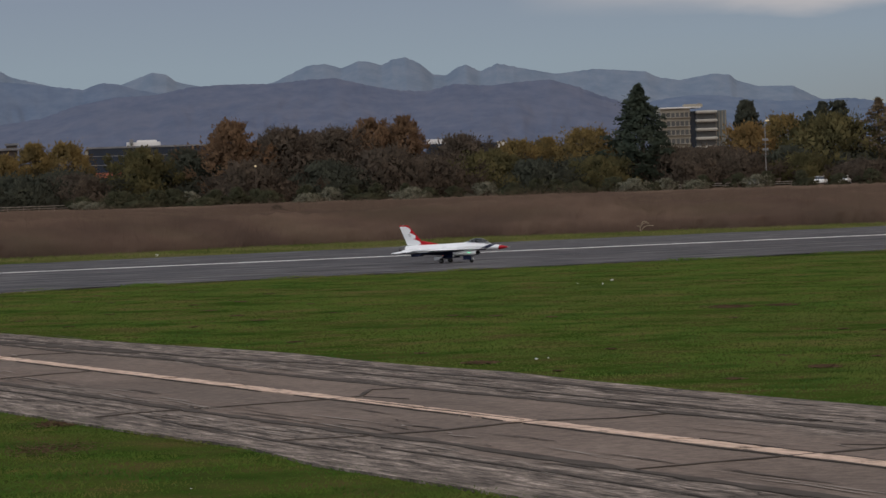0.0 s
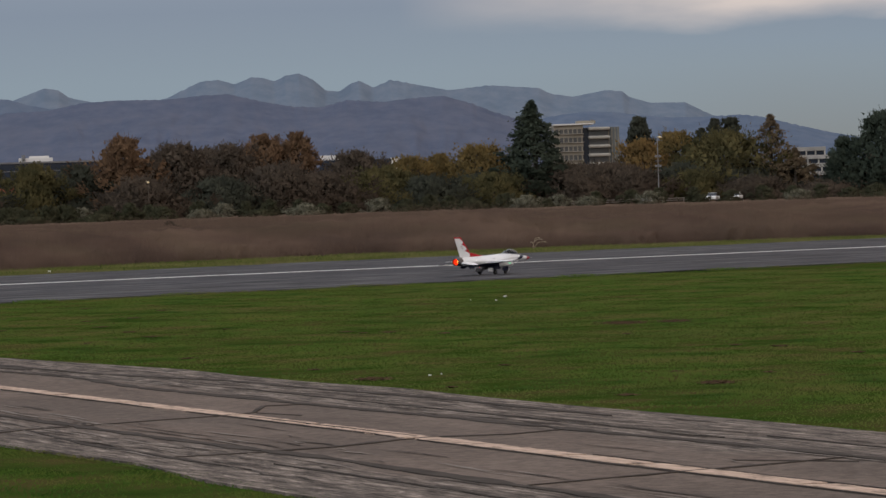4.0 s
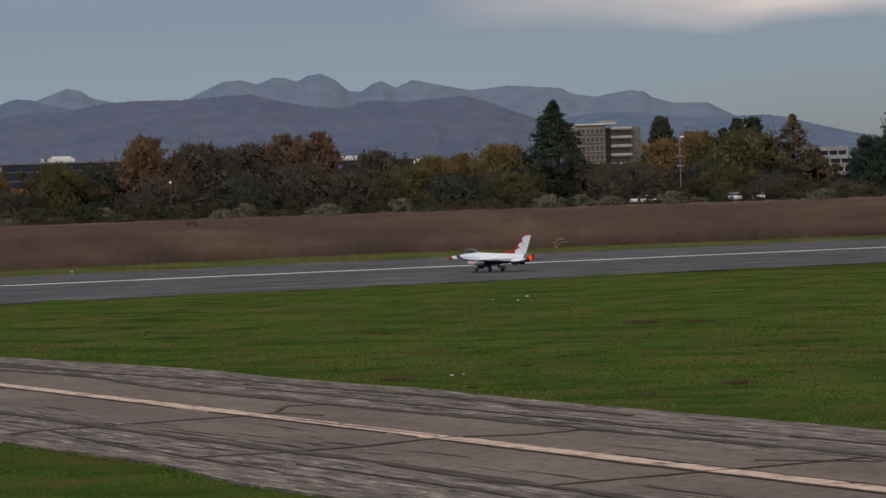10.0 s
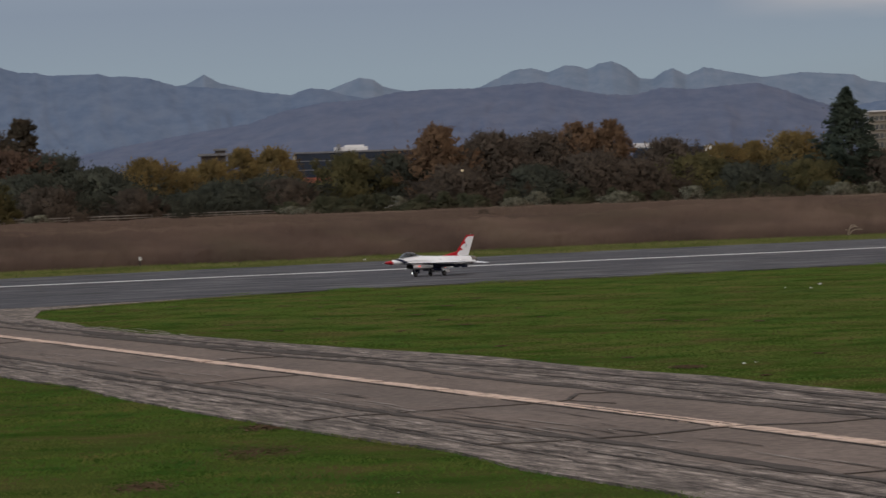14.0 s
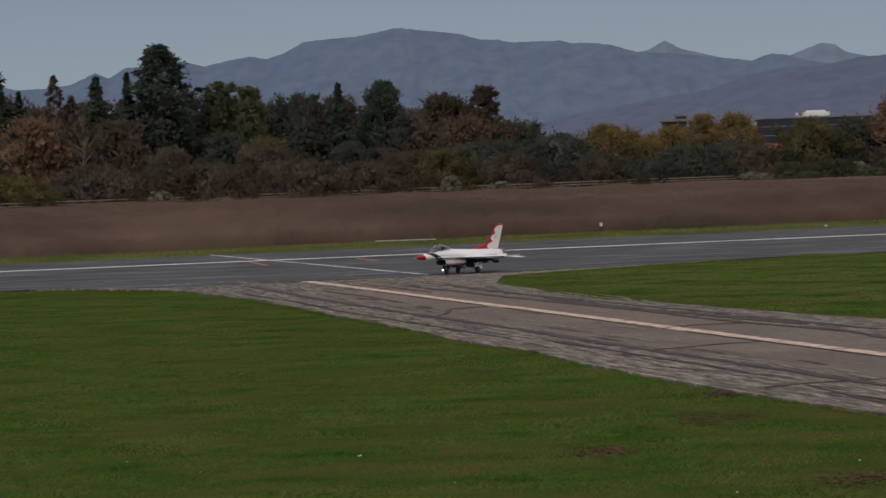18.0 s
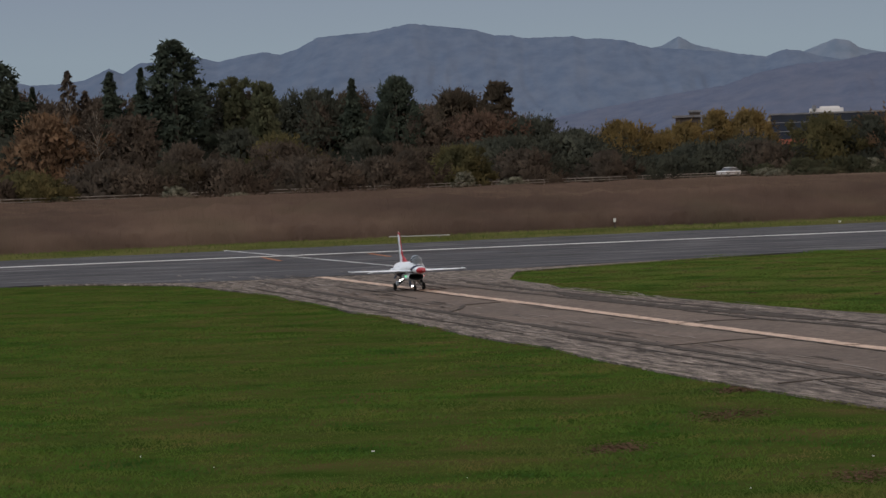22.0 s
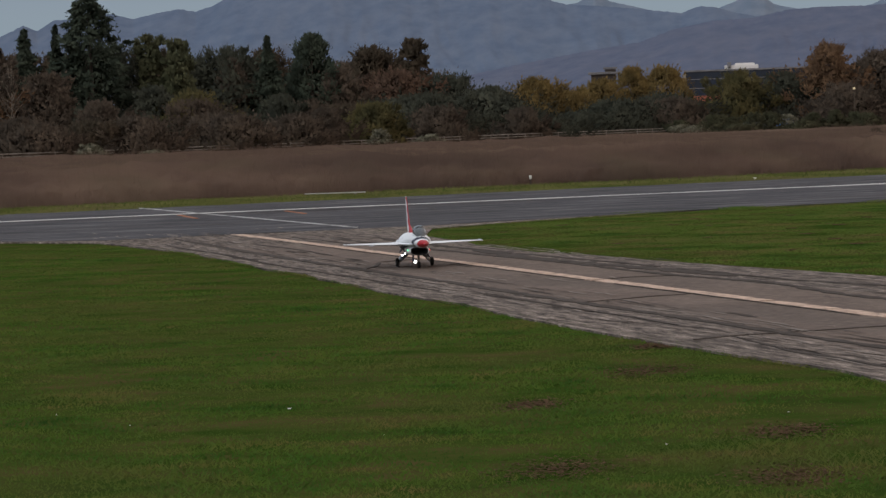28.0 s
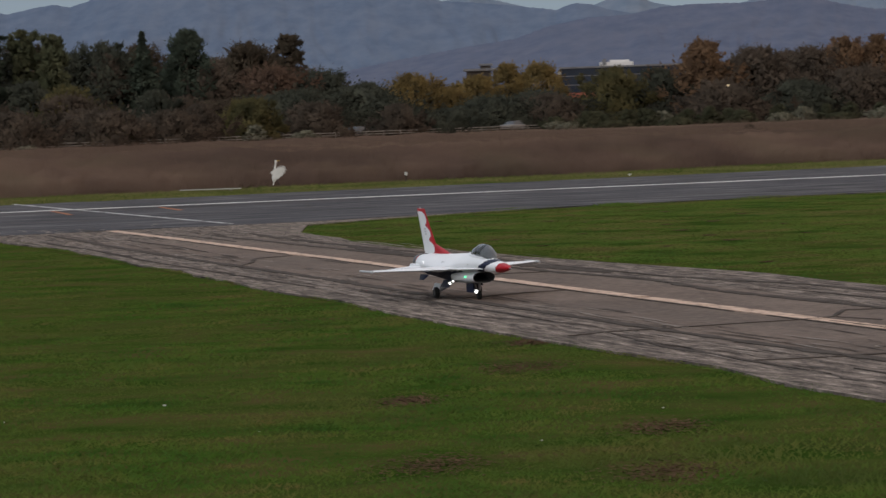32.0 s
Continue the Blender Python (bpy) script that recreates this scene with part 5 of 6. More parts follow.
def build_pavilion():
    d = 700
    root = thing("pavilion", "dark brown low building with two flat roofs behind the trees", "building")
    root.matrix_world = facing(-7.1, d)
    z = EYE + d * math.tan(radians(0.80))
    part("body", box_bm((5.0, 8, z - 0.5), (-0.2, 4, (z - 0.5) / 2)), BROWN_WALL, root, "dark brown wall")
    part("roof", box_bm((6.6, 9, 0.45), (0, 4, z - 0.2)), GREY_METAL, root, "flat overhanging roof")
    part("roof", box_bm((2.8, 5, 0.4), (1.2, 4, z + 0.8)), GREY_METAL, root, "upper flat roof")
    part("upper_storey", box_bm((2.2, 4.4, 0.9), (1.2, 4, z + 0.3)), BROWN_WALL, root)


build_pavilion()
build_dark_office()
build_white_hall()
build_tower()
build_flats()

FENCE_WOOD = material("pale_fence_rail", [(0.17, 0.15, 0.13), (0.27, 0.24, 0.21)], 1.0, rough=0.9)


def build_fence(points, label):
    root = thing("rail_fence", label, "fence")
    for (b0, d0), (b1, d1) in zip(points, points[1:]):
        a, b = Vector(spot(b0, d0)), Vector(spot(b1, d1))
        n = max(1, round((b - a).length / 3.2))
        for i in range(n):
            p, q = a.lerp(b, i / n), a.lerp(b, (i + 1) / n)
            part("post", box_bm((0.08, 0.08, 0.6), (p.x, p.y, 0.30)), FENCE_WOOD, root)
            for z in (0.26, 0.52):
                part("rail", rod_bm((p.x, p.y, z), (q.x, q.y, z), 0.045, 0.045, 5), FENCE_WOOD, root)


build_fence([(b, belt(b) - 34) for b in (-19.4, -17.0, -14.5, -12.3, -9.0, -6.1)], "weathered pale two-rail fence along the road")
build_fence([(3.2, 440), (4.3, 446), (6.1, 452)], "weathered pale two-rail fence along the road")

# ---- the model jet ----
K = 0.166
SINK = 0.45
AFT = 0.85  # the gear stands this far forward of the drawing
JET_WHITE = material("jet_white_paint", [(0.76, 0.77, 0.79), (0.83, 0.84, 0.85)], 3.0, rough=0.4, spec=0.35)
JET_RED = material("jet_red_paint", [(0.36, 0.010, 0.018), (0.43, 0.014, 0.022)], 3.0, rough=0.45, spec=0.15)
JET_BLUE = material("jet_navy_paint", [(0.008, 0.012, 0.035), (0.012, 0.017, 0.045)], 3.0, rough=0.45, spec=0.12)
JET_GREY = material("jet_grey_paint_and_shade", [(0.42, 0.43, 0.44), (0.5, 0.51, 0.52)], 3.0, rough=0.4, spec=0.5)
DARK = material("dark_duct", [(0.012, 0.012, 0.013), (0.02, 0.02, 0.022)], 3.0, rough=0.8)
DUCT = material("grey_duct", [(0.062, 0.062, 0.064), (0.095, 0.095, 0.098)], 3.0, rough=0.7)
STEEL = material("gear_steel", [(0.35, 0.35, 0.36), (0.5, 0.5, 0.52)], 8.0, rough=0.35, metal=0.9)
HUB = material("dull_wheel_hub", [(0.06, 0.06, 0.062), (0.10, 0.10, 0.10)], 8.0, rough=0.6, metal=0.3)
RUBBER = material("tyre_rubber", [(0.012, 0.012, 0.012), (0.02, 0.02, 0.02)], 6.0, rough=0.85)
BURN_METAL = material("burnt_nozzle_metal", [(0.10, 0.09, 0.085), (0.2, 0.18, 0.17)], 8.0, rough=0.45, metal=0.9)
BURNER = glow("afterburner_ring", (1.0, 0.06, 0.012), 0.14)
BURNER_HOT = glow("afterburner_flame", (1.0, 0.34, 0.05), 2.4)
BURNER_CORE = glow("afterburner_core", (0.75, 0.07, 0.018), 0.75)
LAMP_WHITE = glow("landing_lamp", (1.0, 0.97, 0.9), 5.0)
LAMP_RED = glow("red_marker_lamp", (1.0, 0.16, 0.12), 1.3)
LAMP_GREEN = glow("green_marker_lamp", (0.1, 1.0, 0.35), 2.2)
CANOPY = material("clear_canopy", [(0.15, 0.165, 0.175), (0.20, 0.215, 0.225)], 3.0, rough=0.03, spec=0.8)
CANOPY.node_tree.nodes["Principled BSDF"].inputs["Transmission Weight"].default_value = 0.82
CANOPY.node_tree.nodes["Principled BSDF"].inputs["IOR"].default_value = 1.30
JET_MATS = [JET_WHITE, JET_RED, JET_BLUE, JET_GREY, DARK]


def jp(x, y, z):
    """From the full-size jet's drawing (metres aft of the nose, to the left, up) to the model's own space, nose along +x."""
    return (9.2 - x - AFT) * K, y * K, (z - SINK if z > 0.9 else min(z, 0.9 - SINK)) * K


def gp(x, y, z):
    """The same for the landing gear."""
    return jp(x - AFT, y, z)


def loft(stations, seg, paint, mats, power=2.2, rows=64, shoulder=None):
    """A smooth body through stations (x, half width, low, high); paint(x, y, z) picks the material of each face."""
    xs = [s[0] for s in stations]
    fine = np.linspace(xs[0], xs[-1], rows)
    ring = []
    for x in fine:
        w, lo, hi = (float(np.interp(x, xs, [s[k] for s in stations])) for k in (1, 2, 3))
        mid, hh = (lo + hi) / 2, (hi - lo) / 2
        row = []
        high = shoulder(x) if shoulder else power
        for i in range(seg):
            a = 2 * math.pi * i / seg
            ca, sa = math.cos(a), math.sin(a)
            row.append((x, w * math.copysign(abs(ca) ** (2 / (high if sa > 0 else power)), ca), mid + hh * math.copysign(abs(sa) ** (2 / (high if sa > 0 else power)), sa)))
        ring.append(row)
    verts = [jp(*p) for row in ring for p in row]
    faces, index = [], []
    for j in range(len(fine) - 1):
        for i in range(seg):
            k = (i + 1) % seg
            faces.append((j * seg + i, (j + 1) * seg + i, (j + 1) * seg + k, j * seg + k))
            c = np.mean([ring[j][i], ring[j][k], ring[j + 1][k], ring[j + 1][i]], axis=0)
            index.append(paint(*c))
    return mesh_np("body", verts, faces, mats, smooth=True, mat_index=index)


def slab(outline, thick, paint=None, mats=None, n=14, axis="z", m=12):
    """A thin wing between a root and a tip chord (root leading, root trailing, tip leading, tip trailing) with a rounded section."""
    (rl, rt, tl, tt) = [Vector(p) for p in outline]
    verts, faces, index = [], [], []
    for side in (1, -1):
        for i in range(n + 1):
            s = i / n
            for j in range(m + 1):
                c = j / m
                p = rl.lerp(tl, s).lerp(rt.lerp(tt, s), c)
                t = thick * (1 - 0.65 * s) * math.sqrt(max(0, c)) * (1 - c) * 1.6 * side
                p = p + (Vector((0, t, 0)) if axis == "y" else Vector((0, 0, t)))
                verts.append(jp(*p))
    w = m + 1
    half = (n + 1) * w
    for k in range(2):
        o = k * half
        for i in range(n):
            for j in range(m):
                f = (o + i * w + j, o + i * w + j + 1, o + (i + 1) * w + j + 1, o + (i + 1) * w + j)
                faces.append(f if k == 0 else f[::-1])
                index.append(paint((i + 0.5) / n, (j + 0.5) / m, k) if paint else 0)
    o = n * w
    for j in range(m):
        faces.append((o + j, o + j + 1, half + o + j + 1, half + o + j))
        index.append(paint(1, (j + 0.5) / m, 0) if paint else 0)
    return mesh_np("wing", verts, faces, mats or JET_MATS, smooth=True, mat_index=index)


def wheel_bm(x, y, z, r, width):
    bm = bmesh.new()
    bmesh.ops.create_cone(bm, cap_ends=True, segments=24, radius1=r * K, radius2=r * K, depth=width * K, matrix=Matrix.Translation(gp(x, y, z)) @ pose(0, 0, 0, 90, 0, 0))
    bmesh.ops.bevel(bm, geom=[e for e in bm.edges if len(e.link_faces) == 2 and e.calc_face_angle() > 1], offset=.25 * width * K, segments=2, affect="EDGES")
    return bm


def hooded_lamp(name, at, r, deep, parent, label):
    """A lit lens at the bottom of a short open hood that looks forward along +x."""
    x, y, z = at
    bm = bmesh.new()
    bmesh.ops.create_circle(bm, cap_ends=True, segments=14, radius=r * K, matrix=Matrix.Translation(at) @ pose(0, 0, 0, 0, 90, 0))
    lamp = part(name, bm, LAMP_WHITE, parent, label)
    bm = bmesh.new()
    for q, w in ((1.08, -0.06), (1.08, deep), (1.0, deep), (1.0, 0.004)):
        for k in range(14):
            a = 2 * math.pi * k / 14
            bm.verts.new((x + w * K, y + q * r * K * math.cos(a), z + q * r * K * math.sin(a)))
    bm.verts.ensure_lookup_table()
    for j in range(3):
        for k in range(14):
            bm.faces.new([bm.verts[j * 14 + k], bm.verts[j * 14 + (k + 1) % 14], bm.verts[(j + 1) * 14 + (k + 1) % 14], bm.verts[(j + 1) * 14 + k]])
    bm.faces.new([bm.verts[k] for k in range(14)])
    part("lamp_hood", bm, JET_GREY, lamp)


def build_jet():
    jet = thing("model_jet", "large radio-controlled model fighter jet, white with red and navy trim", "model aircraft")

    def skin(x, y, z):
        band = x - 2.3 * (2.60 - z)
        if x < 1.18 - 0.5 * (z - 2.05):
            return 1
        if 1.42 < band < 2.34 and z > 1.96:
            return 2
        if x > 5.6 and z < 1.95 - 0.04 * (x - 6.4):
            return 2
        return 0

    body = loft([(0, .04, 2.20, 2.27), (.15, .14, 2.15, 2.33), (.5, .26, 2.07, 2.41), (1.1, .39, 1.98, 2.50), (1.7, .47, 1.92, 2.57), (2.4, .55, 1.95, 2.68), (3.2, .62, 1.95, 2.79), (4.4, .74, 1.91, 2.88), (5.6, .90, 1.80, 2.88), (7, 1.02, 1.56, 2.83), (8.6, 1.05, 1.42, 2.76), (10.4, .98, 1.44, 2.75), (12, .82, 1.52, 2.70), (13.0, .64, 1.6, 2.66), (13.6, .56, 1.66, 2.62)], 48, skin, JET_MATS, 2.1, 150, lambda x: float(np.interp(x, [1.5, 3.0, 6.0, 11.0, 13.4], [2.1, 1.8, 1.4, 1.45, 2.0])))
    fus = part_me("fuselage", body, jet, "white fuselage with red nose and navy band")
    for s in (1, -1):
        part("side_bar", box_bm((1.35 * K, .03 * K, .10 * K), jp(7.6, .845 * s, 2.36), 0, None, pose(0, 0, 0, 36 * s, 0, 0)), JET_GREY, fus, "grey marking bar")
        part("side_bar", box_bm((.18 * K, .03 * K, .36 * K), jp(5.9, .775 * s, 2.38), 0, None, pose(0, 0, 0, 38 * s, 0, 0)), JET_GREY, fus, "grey marking bar")
        part("side_bar", box_bm((.55 * K, .03 * K, .05 * K), jp(4.6, .725 * s, 2.34), 0, None, pose(0, 0, 0, 24 * s, 0, 0)), JET_GREY, fus, "grey marking bar")
        part("tail_shelf", box_bm((2.6 * K, .30 * K, .30 * K), jp(12.6, .66 * s, 1.98), .06 * K), JET_WHITE, fus)
    part("pitot_boom", rod_bm(jp(-.35, 0, 2.235), jp(.1, 0, 2.235), .012 * K, .03 * K, 8), STEEL, fus)
    # nozzle petals and the lit ring inside
    petals = loft([(13.55, .57, 1.62, 2.68), (14.0, .53, 1.66, 2.64), (14.45, .44, 1.75, 2.55)], 24, lambda *a: 0, [BURN_METAL])
    nozzle = part_me("nozzle", petals, jet, "burnt metal jet nozzle")
    bm = bmesh.new()
    bmesh.ops.create_cone(bm, cap_ends=False, segments=24, radius1=.38 * K, radius2=.36 * K, depth=.62 * K, matrix=Matrix.Translation(jp(13.95, 0, 2.15)) @ pose(0, 0, 0, 0, 90, 0))
    part("afterburner_ring", bm, BURNER, nozzle, "glowing orange afterburner ring")
    bm = bmesh.new()
    bmesh.ops.create_circle(bm, cap_ends=True, segments=24, radius=.38 * K, matrix=Matrix.Translation(jp(13.66, 0, 2.15)) @ pose(0, 0, 0, 0, 90, 0))
    part("afterburner_core", bm, BURNER_CORE, nozzle, "glowing red flame core")
    ring = [(r * math.cos(k * math.pi / 12), r * math.sin(k * math.pi / 12)) for r in (.17, .30) for k in range(24)]
    flame = mesh_np("flame_ring", [jp(13.70, a, 2.15 + b) for a, b in ring], [(k, (k + 1) % 24, 24 + (k + 1) % 24, 24 + k) for k in range(24)], BURNER_HOT)
    part_me("flame_ring", flame, nozzle, "bright yellow-orange ring of flame")
    # intake with an open mouth
    # its lower part is grey: the shade underneath, put into the colour
    duct = loft([(4.0, .60, 1.37, 1.92), (4.3, .68, 1.33, 1.98), (5.6, .76, 1.29, 2.02), (7.4, .80, 1.29, 2.00), (9.4, .74, 1.40, 1.95)], 32, lambda x, y, z: 2 if x > 6.2 + 1.0 * abs(y) else 0 if z > 1.46 else 3, JET_MATS, 2.5)
    intake = part_me("air_intake", duct, jet, "pale oval air intake under the nose")
    inner = loft([(4.0, .595, 1.375, 1.915), (4.3, .55, 1.42, 1.88), (6.1, .38, 1.50, 1.84), (6.2, .02, 1.64, 1.66)], 32, lambda *a: 0, [DUCT], 2.5)
    part_me("duct", inner, intake, "dark duct")
    # canopy
    bubble = loft([(2.25, .04, 2.53, 2.66), (2.5, .24, 2.53, 2.84), (2.9, .38, 2.53, 3.13), (3.45, .44, 2.53, 3.36), (4.1, .44, 2.53, 3.39), (4.8, .36, 2.53, 3.22), (5.6, .17, 2.53, 2.94)], 28, lambda *a: 0, [CANOPY], 2.0)
    canopy = part_me("canopy", bubble, jet, "smoked clear bubble canopy")
    part_me("cockpit_tub", loft([(2.5, .12, 2.52, 2.64), (3.0, .30, 2.52, 2.80), (3.4, .34, 2.52, 2.76), (4.4, .34, 2.52, 2.80), (5.0, .26, 2.52, 2.86)], 20, lambda *a: 0, [DARK]), canopy, "dark cockpit")
    part("seat", box_bm((.28 * K, .36 * K, .44 * K), jp(4.1, 0, 2.95), .05 * K, None, pose(0, 0, 0, 0, -16, 0)), DARK, canopy, "dark ejection seat")
    part_me("canopy_frame", loft([(2.2, .06, 2.56, 2.69), (3.0, .41, 2.56, 2.83), (4.2, .47, 2.56, 2.89), (5.1, .40, 2.58, 2.92), (5.8, .18, 2.68, 2.92)], 24, lambda *a: 0, [JET_WHITE]), canopy)
    lower = lambda a, c, k: 3 if k else 0
    for s in (1, -1):
        wing = part_me("wing", slab([(5.6, .72 * s, 2.06), (9.9, .72 * s, 2.06), (8.7, 4.65 * s, 2.06), (9.8, 4.65 * s, 2.06)], .16, lower), jet, "thin white swept wing")
        part("wingtip_rail", rod_bm(jp(8.3, 4.70 * s, 2.06), jp(10.5, 4.70 * s, 2.06), .06 * K, .05 * K, 8), JET_GREY, wing)
        part("flap_seam", rod_bm(jp(9.35, .9 * s, 2.09), jp(9.55, 4.3 * s, 2.08), .012 * K, .012 * K, 5), JET_GREY, wing)
        part_me("flap", slab([(9.05, .95 * s, 2.05), (10.1, .95 * s, 1.90), (9.15, 3.1 * s, 2.05), (9.95, 3.1 * s, 1.95)], .08, lower), wing, "slightly lowered flap")
        part_me("strake", slab([(2.2, .42 * s, 2.16), (7.0, .45 * s, 2.12), (4.7, 1.08 * s, 2.10), (7.0, 1.40 * s, 2.08)], .10, lower), jet)
        part_me("tailplane", slab([(11.7, .72 * s, 1.98), (14.1, .72 * s, 1.98), (13.4, 2.7 * s, 1.78), (14.4, 2.7 * s, 1.78)], .12, lower), jet)
        part_me("ventral_fin", slab([(11.3, .55 * s, 1.58), (12.8, .55 * s, 1.58), (11.8, .72 * s, 1.29), (12.6, .72 * s, 1.29)], .08, lambda *a: 2, None, 6, "y"), jet, "navy ventral fin")
        # main gear
        leg = part("main_gear_leg", rod_bm(gp(8.9, .45 * s, 1.5), gp(9.2, 1.08 * s, .33), .09 * K, .075 * K, 10), STEEL, jet, "steel gear leg")
        part("drag_brace", rod_bm(gp(8.2, .5 * s, 1.35), gp(9.1, 0.94 * s, .40), .05 * K, .05 * K, 8), STEEL, leg)
        part("scissor_link", rod_bm(gp(9.3, .5 * s, 1.3), gp(9.3, 1.0 * s, .38), .03 * K, .03 * K, 6), STEEL, leg)
        wheel = part("main_wheel", wheel_bm(9.2, 1.19 * s, .31, .31, .22), RUBBER, jet, "black tyre")
        bm = bmesh.new()
        bmesh.ops.create_cone(bm, cap_ends=True, segments=16, radius1=.17 * K, radius2=.14 * K, depth=.26 * K, matrix=Matrix.Translation(gp(9.2, 1.19 * s, .31)) @ pose(0, 0, 0, 90, 0, 0))
        part("hub", bm, HUB, wheel)
        part("gear_door", box_bm((1.35 * K, .04 * K, .42 * K), gp(8.45, .86 * s, 1.25), .01 * K, None, pose(0, 0, 0, 30 * s, 0, 0)), JET_BLUE, jet, "navy gear door")
        part("gear_door", box_bm((1.0 * K, .04 * K, .40 * K), gp(9.75, .97 * s, 1.04), .01 * K, None, pose(0, 0, 0, 24 * s, 0, 0)), JET_WHITE, jet, "white gear door")
        if s < 0:
            hooded_lamp("landing_light", gp(7.72, -.96, 1.30), .075, .20, jet, "lit landing light")
            hooded_lamp("landing_light", gp(7.72, -.78, 1.40), .06, .20, jet, "lit landing light")
        part("intake_light", ball_bm(jp(4.9, .735 * s, 1.68), (.20 * K if s > 0 else .11 * K, .04 * K, .05 * K)), LAMP_GREEN if s < 0 else LAMP_RED, jet, "lit green marker light" if s < 0 else "lit red marker light")
        part("tail_marker", ball_bm(jp(11.4, .81 * s, 2.25), (.05 * K, .02 * K, .03 * K)), LAMP_WHITE, jet, "lit white marker light")

    def fin_paint(a, c, k):
        if a > 0.94:
            return 1
        wave = abs(math.sin(math.pi * (a * 3.1 + 0.06)))
        return 1 if c < 0.13 + 0.30 * (1 - wave) ** 1.3 else 0

    fin = part_me("tail_fin", slab([(11.1, 0, 2.68), (13.5, 0, 2.68), (13.3, 0, 5.1), (14.55, 0, 5.1)], .11, fin_paint, None, 60, "y", 30), jet, "white tail fin with scalloped red leading edge")
    part_me("dorsal_fillet", slab([(9.1, 0, 2.74), (12.2, 0, 2.7), (11.5, 0, 3.2), (12.0, 0, 3.18)], .24, lambda *a: 1, None, 10, "y"), jet, "red fillet before the fin")
    part("rudder_seam", rod_bm(jp(12.95, 0, 2.85), jp(14.2, 0, 4.98), .05 * K, .03 * K, 6), JET_WHITE, fin)
    for z in (3.72, 3.86, 4.0):
        part("fin_mark", box_bm((.30 * K, .11 * K, .07 * K), jp(13.0 + (z - 3.6) * .5, 0, z)), JET_GREY, fin, "small grey bars on the fin")
    part("fin_lamp", ball_bm(jp(14.0, 0, 5.12), (.07 * K, .04 * K, .045 * K)), JET_GREY, fin)
    part("belly_light", ball_bm(gp(9.9, .66, 1.36), (.06 * K, .04 * K, .04 * K)), LAMP_RED, jet, "lit red belly light")
    # nose gear
    leg = part("nose_gear_leg", rod_bm(gp(5.55, 0, 1.35), gp(5.75, 0, .25), .07 * K, .06 * K, 10), STEEL, jet, "steel gear leg")
    part("drag_brace", rod_bm(gp(6.55, 0, 1.3), gp(5.80, 0, .40), .04 * K, .04 * K, 8), STEEL, leg)
    part("nose_gear_door", box_bm((1.1 * K, .04 * K, .50 * K), gp(6.15, -.34, 1.08), .01 * K), JET_BLUE, jet, "navy nose gear door")
    wheel = part("nose_wheel", wheel_bm(5.75, 0, .25, .25, .17), RUBBER, jet, "black tyre")
    part("hub", rod_bm(gp(5.75, -.11, .25), gp(5.75, .11, .25), .12 * K, .12 * K, 12), HUB, wheel)
    hooded_lamp("taxi_light", gp(5.50, -.26, .70), .09, .13, jet, "bright white taxi light")
    hooded_lamp("taxi_light", gp(5.50, -.30, .98), .04, .14, jet, "small lit taxi light")
    return jet


jet = build_jet()

# seconds, x, y, heading (degrees from +x, turning left)
JET_ROWS = [
    (0.0, 0.05, 69.43, -27), (0.5, 0.73, 69.02, -20), (1.0, 1.32, 68.71, -8), (1.5, 1.80, 69.20, 6), (2.0, 2.19, 69.59, 16), (2.5, 2.48, 69.69, 30),
    (4.5, 3.06, 69.49, 52), (5.0, 3.03, 69.58, 56), (5.5, 3.04, 69.58, 58), (6.0, 3.08, 69.68, 59.5), (6.5, 3.14, 69.88, 60), (7.0, 3.15, 69.97, 61),
    (7.5, 3.17, 70.07, 64.5), (8.0, 3.29, 70.18, 69.5), (8.5, 3.42, 70.47, 80), (9.0, 3.42, 70.96, 93), (9.5, 3.24, 71.75, 113), (10.0, 2.88, 72.73, 134.5),
    (10.5, 2.18, 73.37, 158), (11.0, 1.34, 73.71, 197), (11.5, 0.51, 73.27, 216), (12.0, -0.28, 72.34, 223), (12.5, -1.12, 71.17, 223), (13.0, -2.06, 70.11, 222.5),
    (13.5, -3.12, 69.23, 224), (14.0, -4.17, 68.07, 226.5), (14.5, -5.16, 66.80, 228), (16.5, -8.22, 59.90, 237), (17.0, -9.06, 58.54, 239), (17.5, -9.76, 56.97, 240.5),
    (18.0, -10.37, 55.49, 244.5), (18.5, -10.89, 54.10, 250.5), (19.0, -11.15, 52.81, 260), (19.5, -11.15, 51.27, 272), (20.0, -10.88, 49.81, 282), (20.5, -10.67, 48.83, 287.5),
    (21.0, -10.30, 47.97, 290), (21.5, -9.98, 47.09, 290), (22.0, -9.64, 46.21, 289.5), (22.5, -9.33, 45.35, 289.2), (23.0, -9.05, 44.57, 288.8), (23.5, -8.80, 43.89, 288.5),
    (24.0, -8.58, 43.40, 288), (24.5, -8.36, 42.82, 287.5), (25.0, -8.17, 42.35, 287), (25.5, -7.99, 41.86, 286.5), (27.5, -7.29, 39.81, 285), (28.0, -7.11, 39.03, 285),
    (28.5, -6.89, 38.26, 284.8), (29.0, -6.69, 37.48, 284.8), (29.5, -6.44, 36.61, 285.7), (30.0, -6.11, 35.54, 286.7), (30.5, -5.73, 34.37, 287.7), (31.0, -5.28, 33.11, 289),
    (31.5, -4.72, 31.75, 292.5), (32.0, -4.06, 30.49, 296.5),
]


# ---- traffic on the road behind the scrub ----
TYRE, RIM = RUBBER, STEEL
CAR_GLASS = material("car_glass", [(0.02, 0.022, 0.026), (0.03, 0.032, 0.036)], 1.0, rough=0.1, spec=0.6)


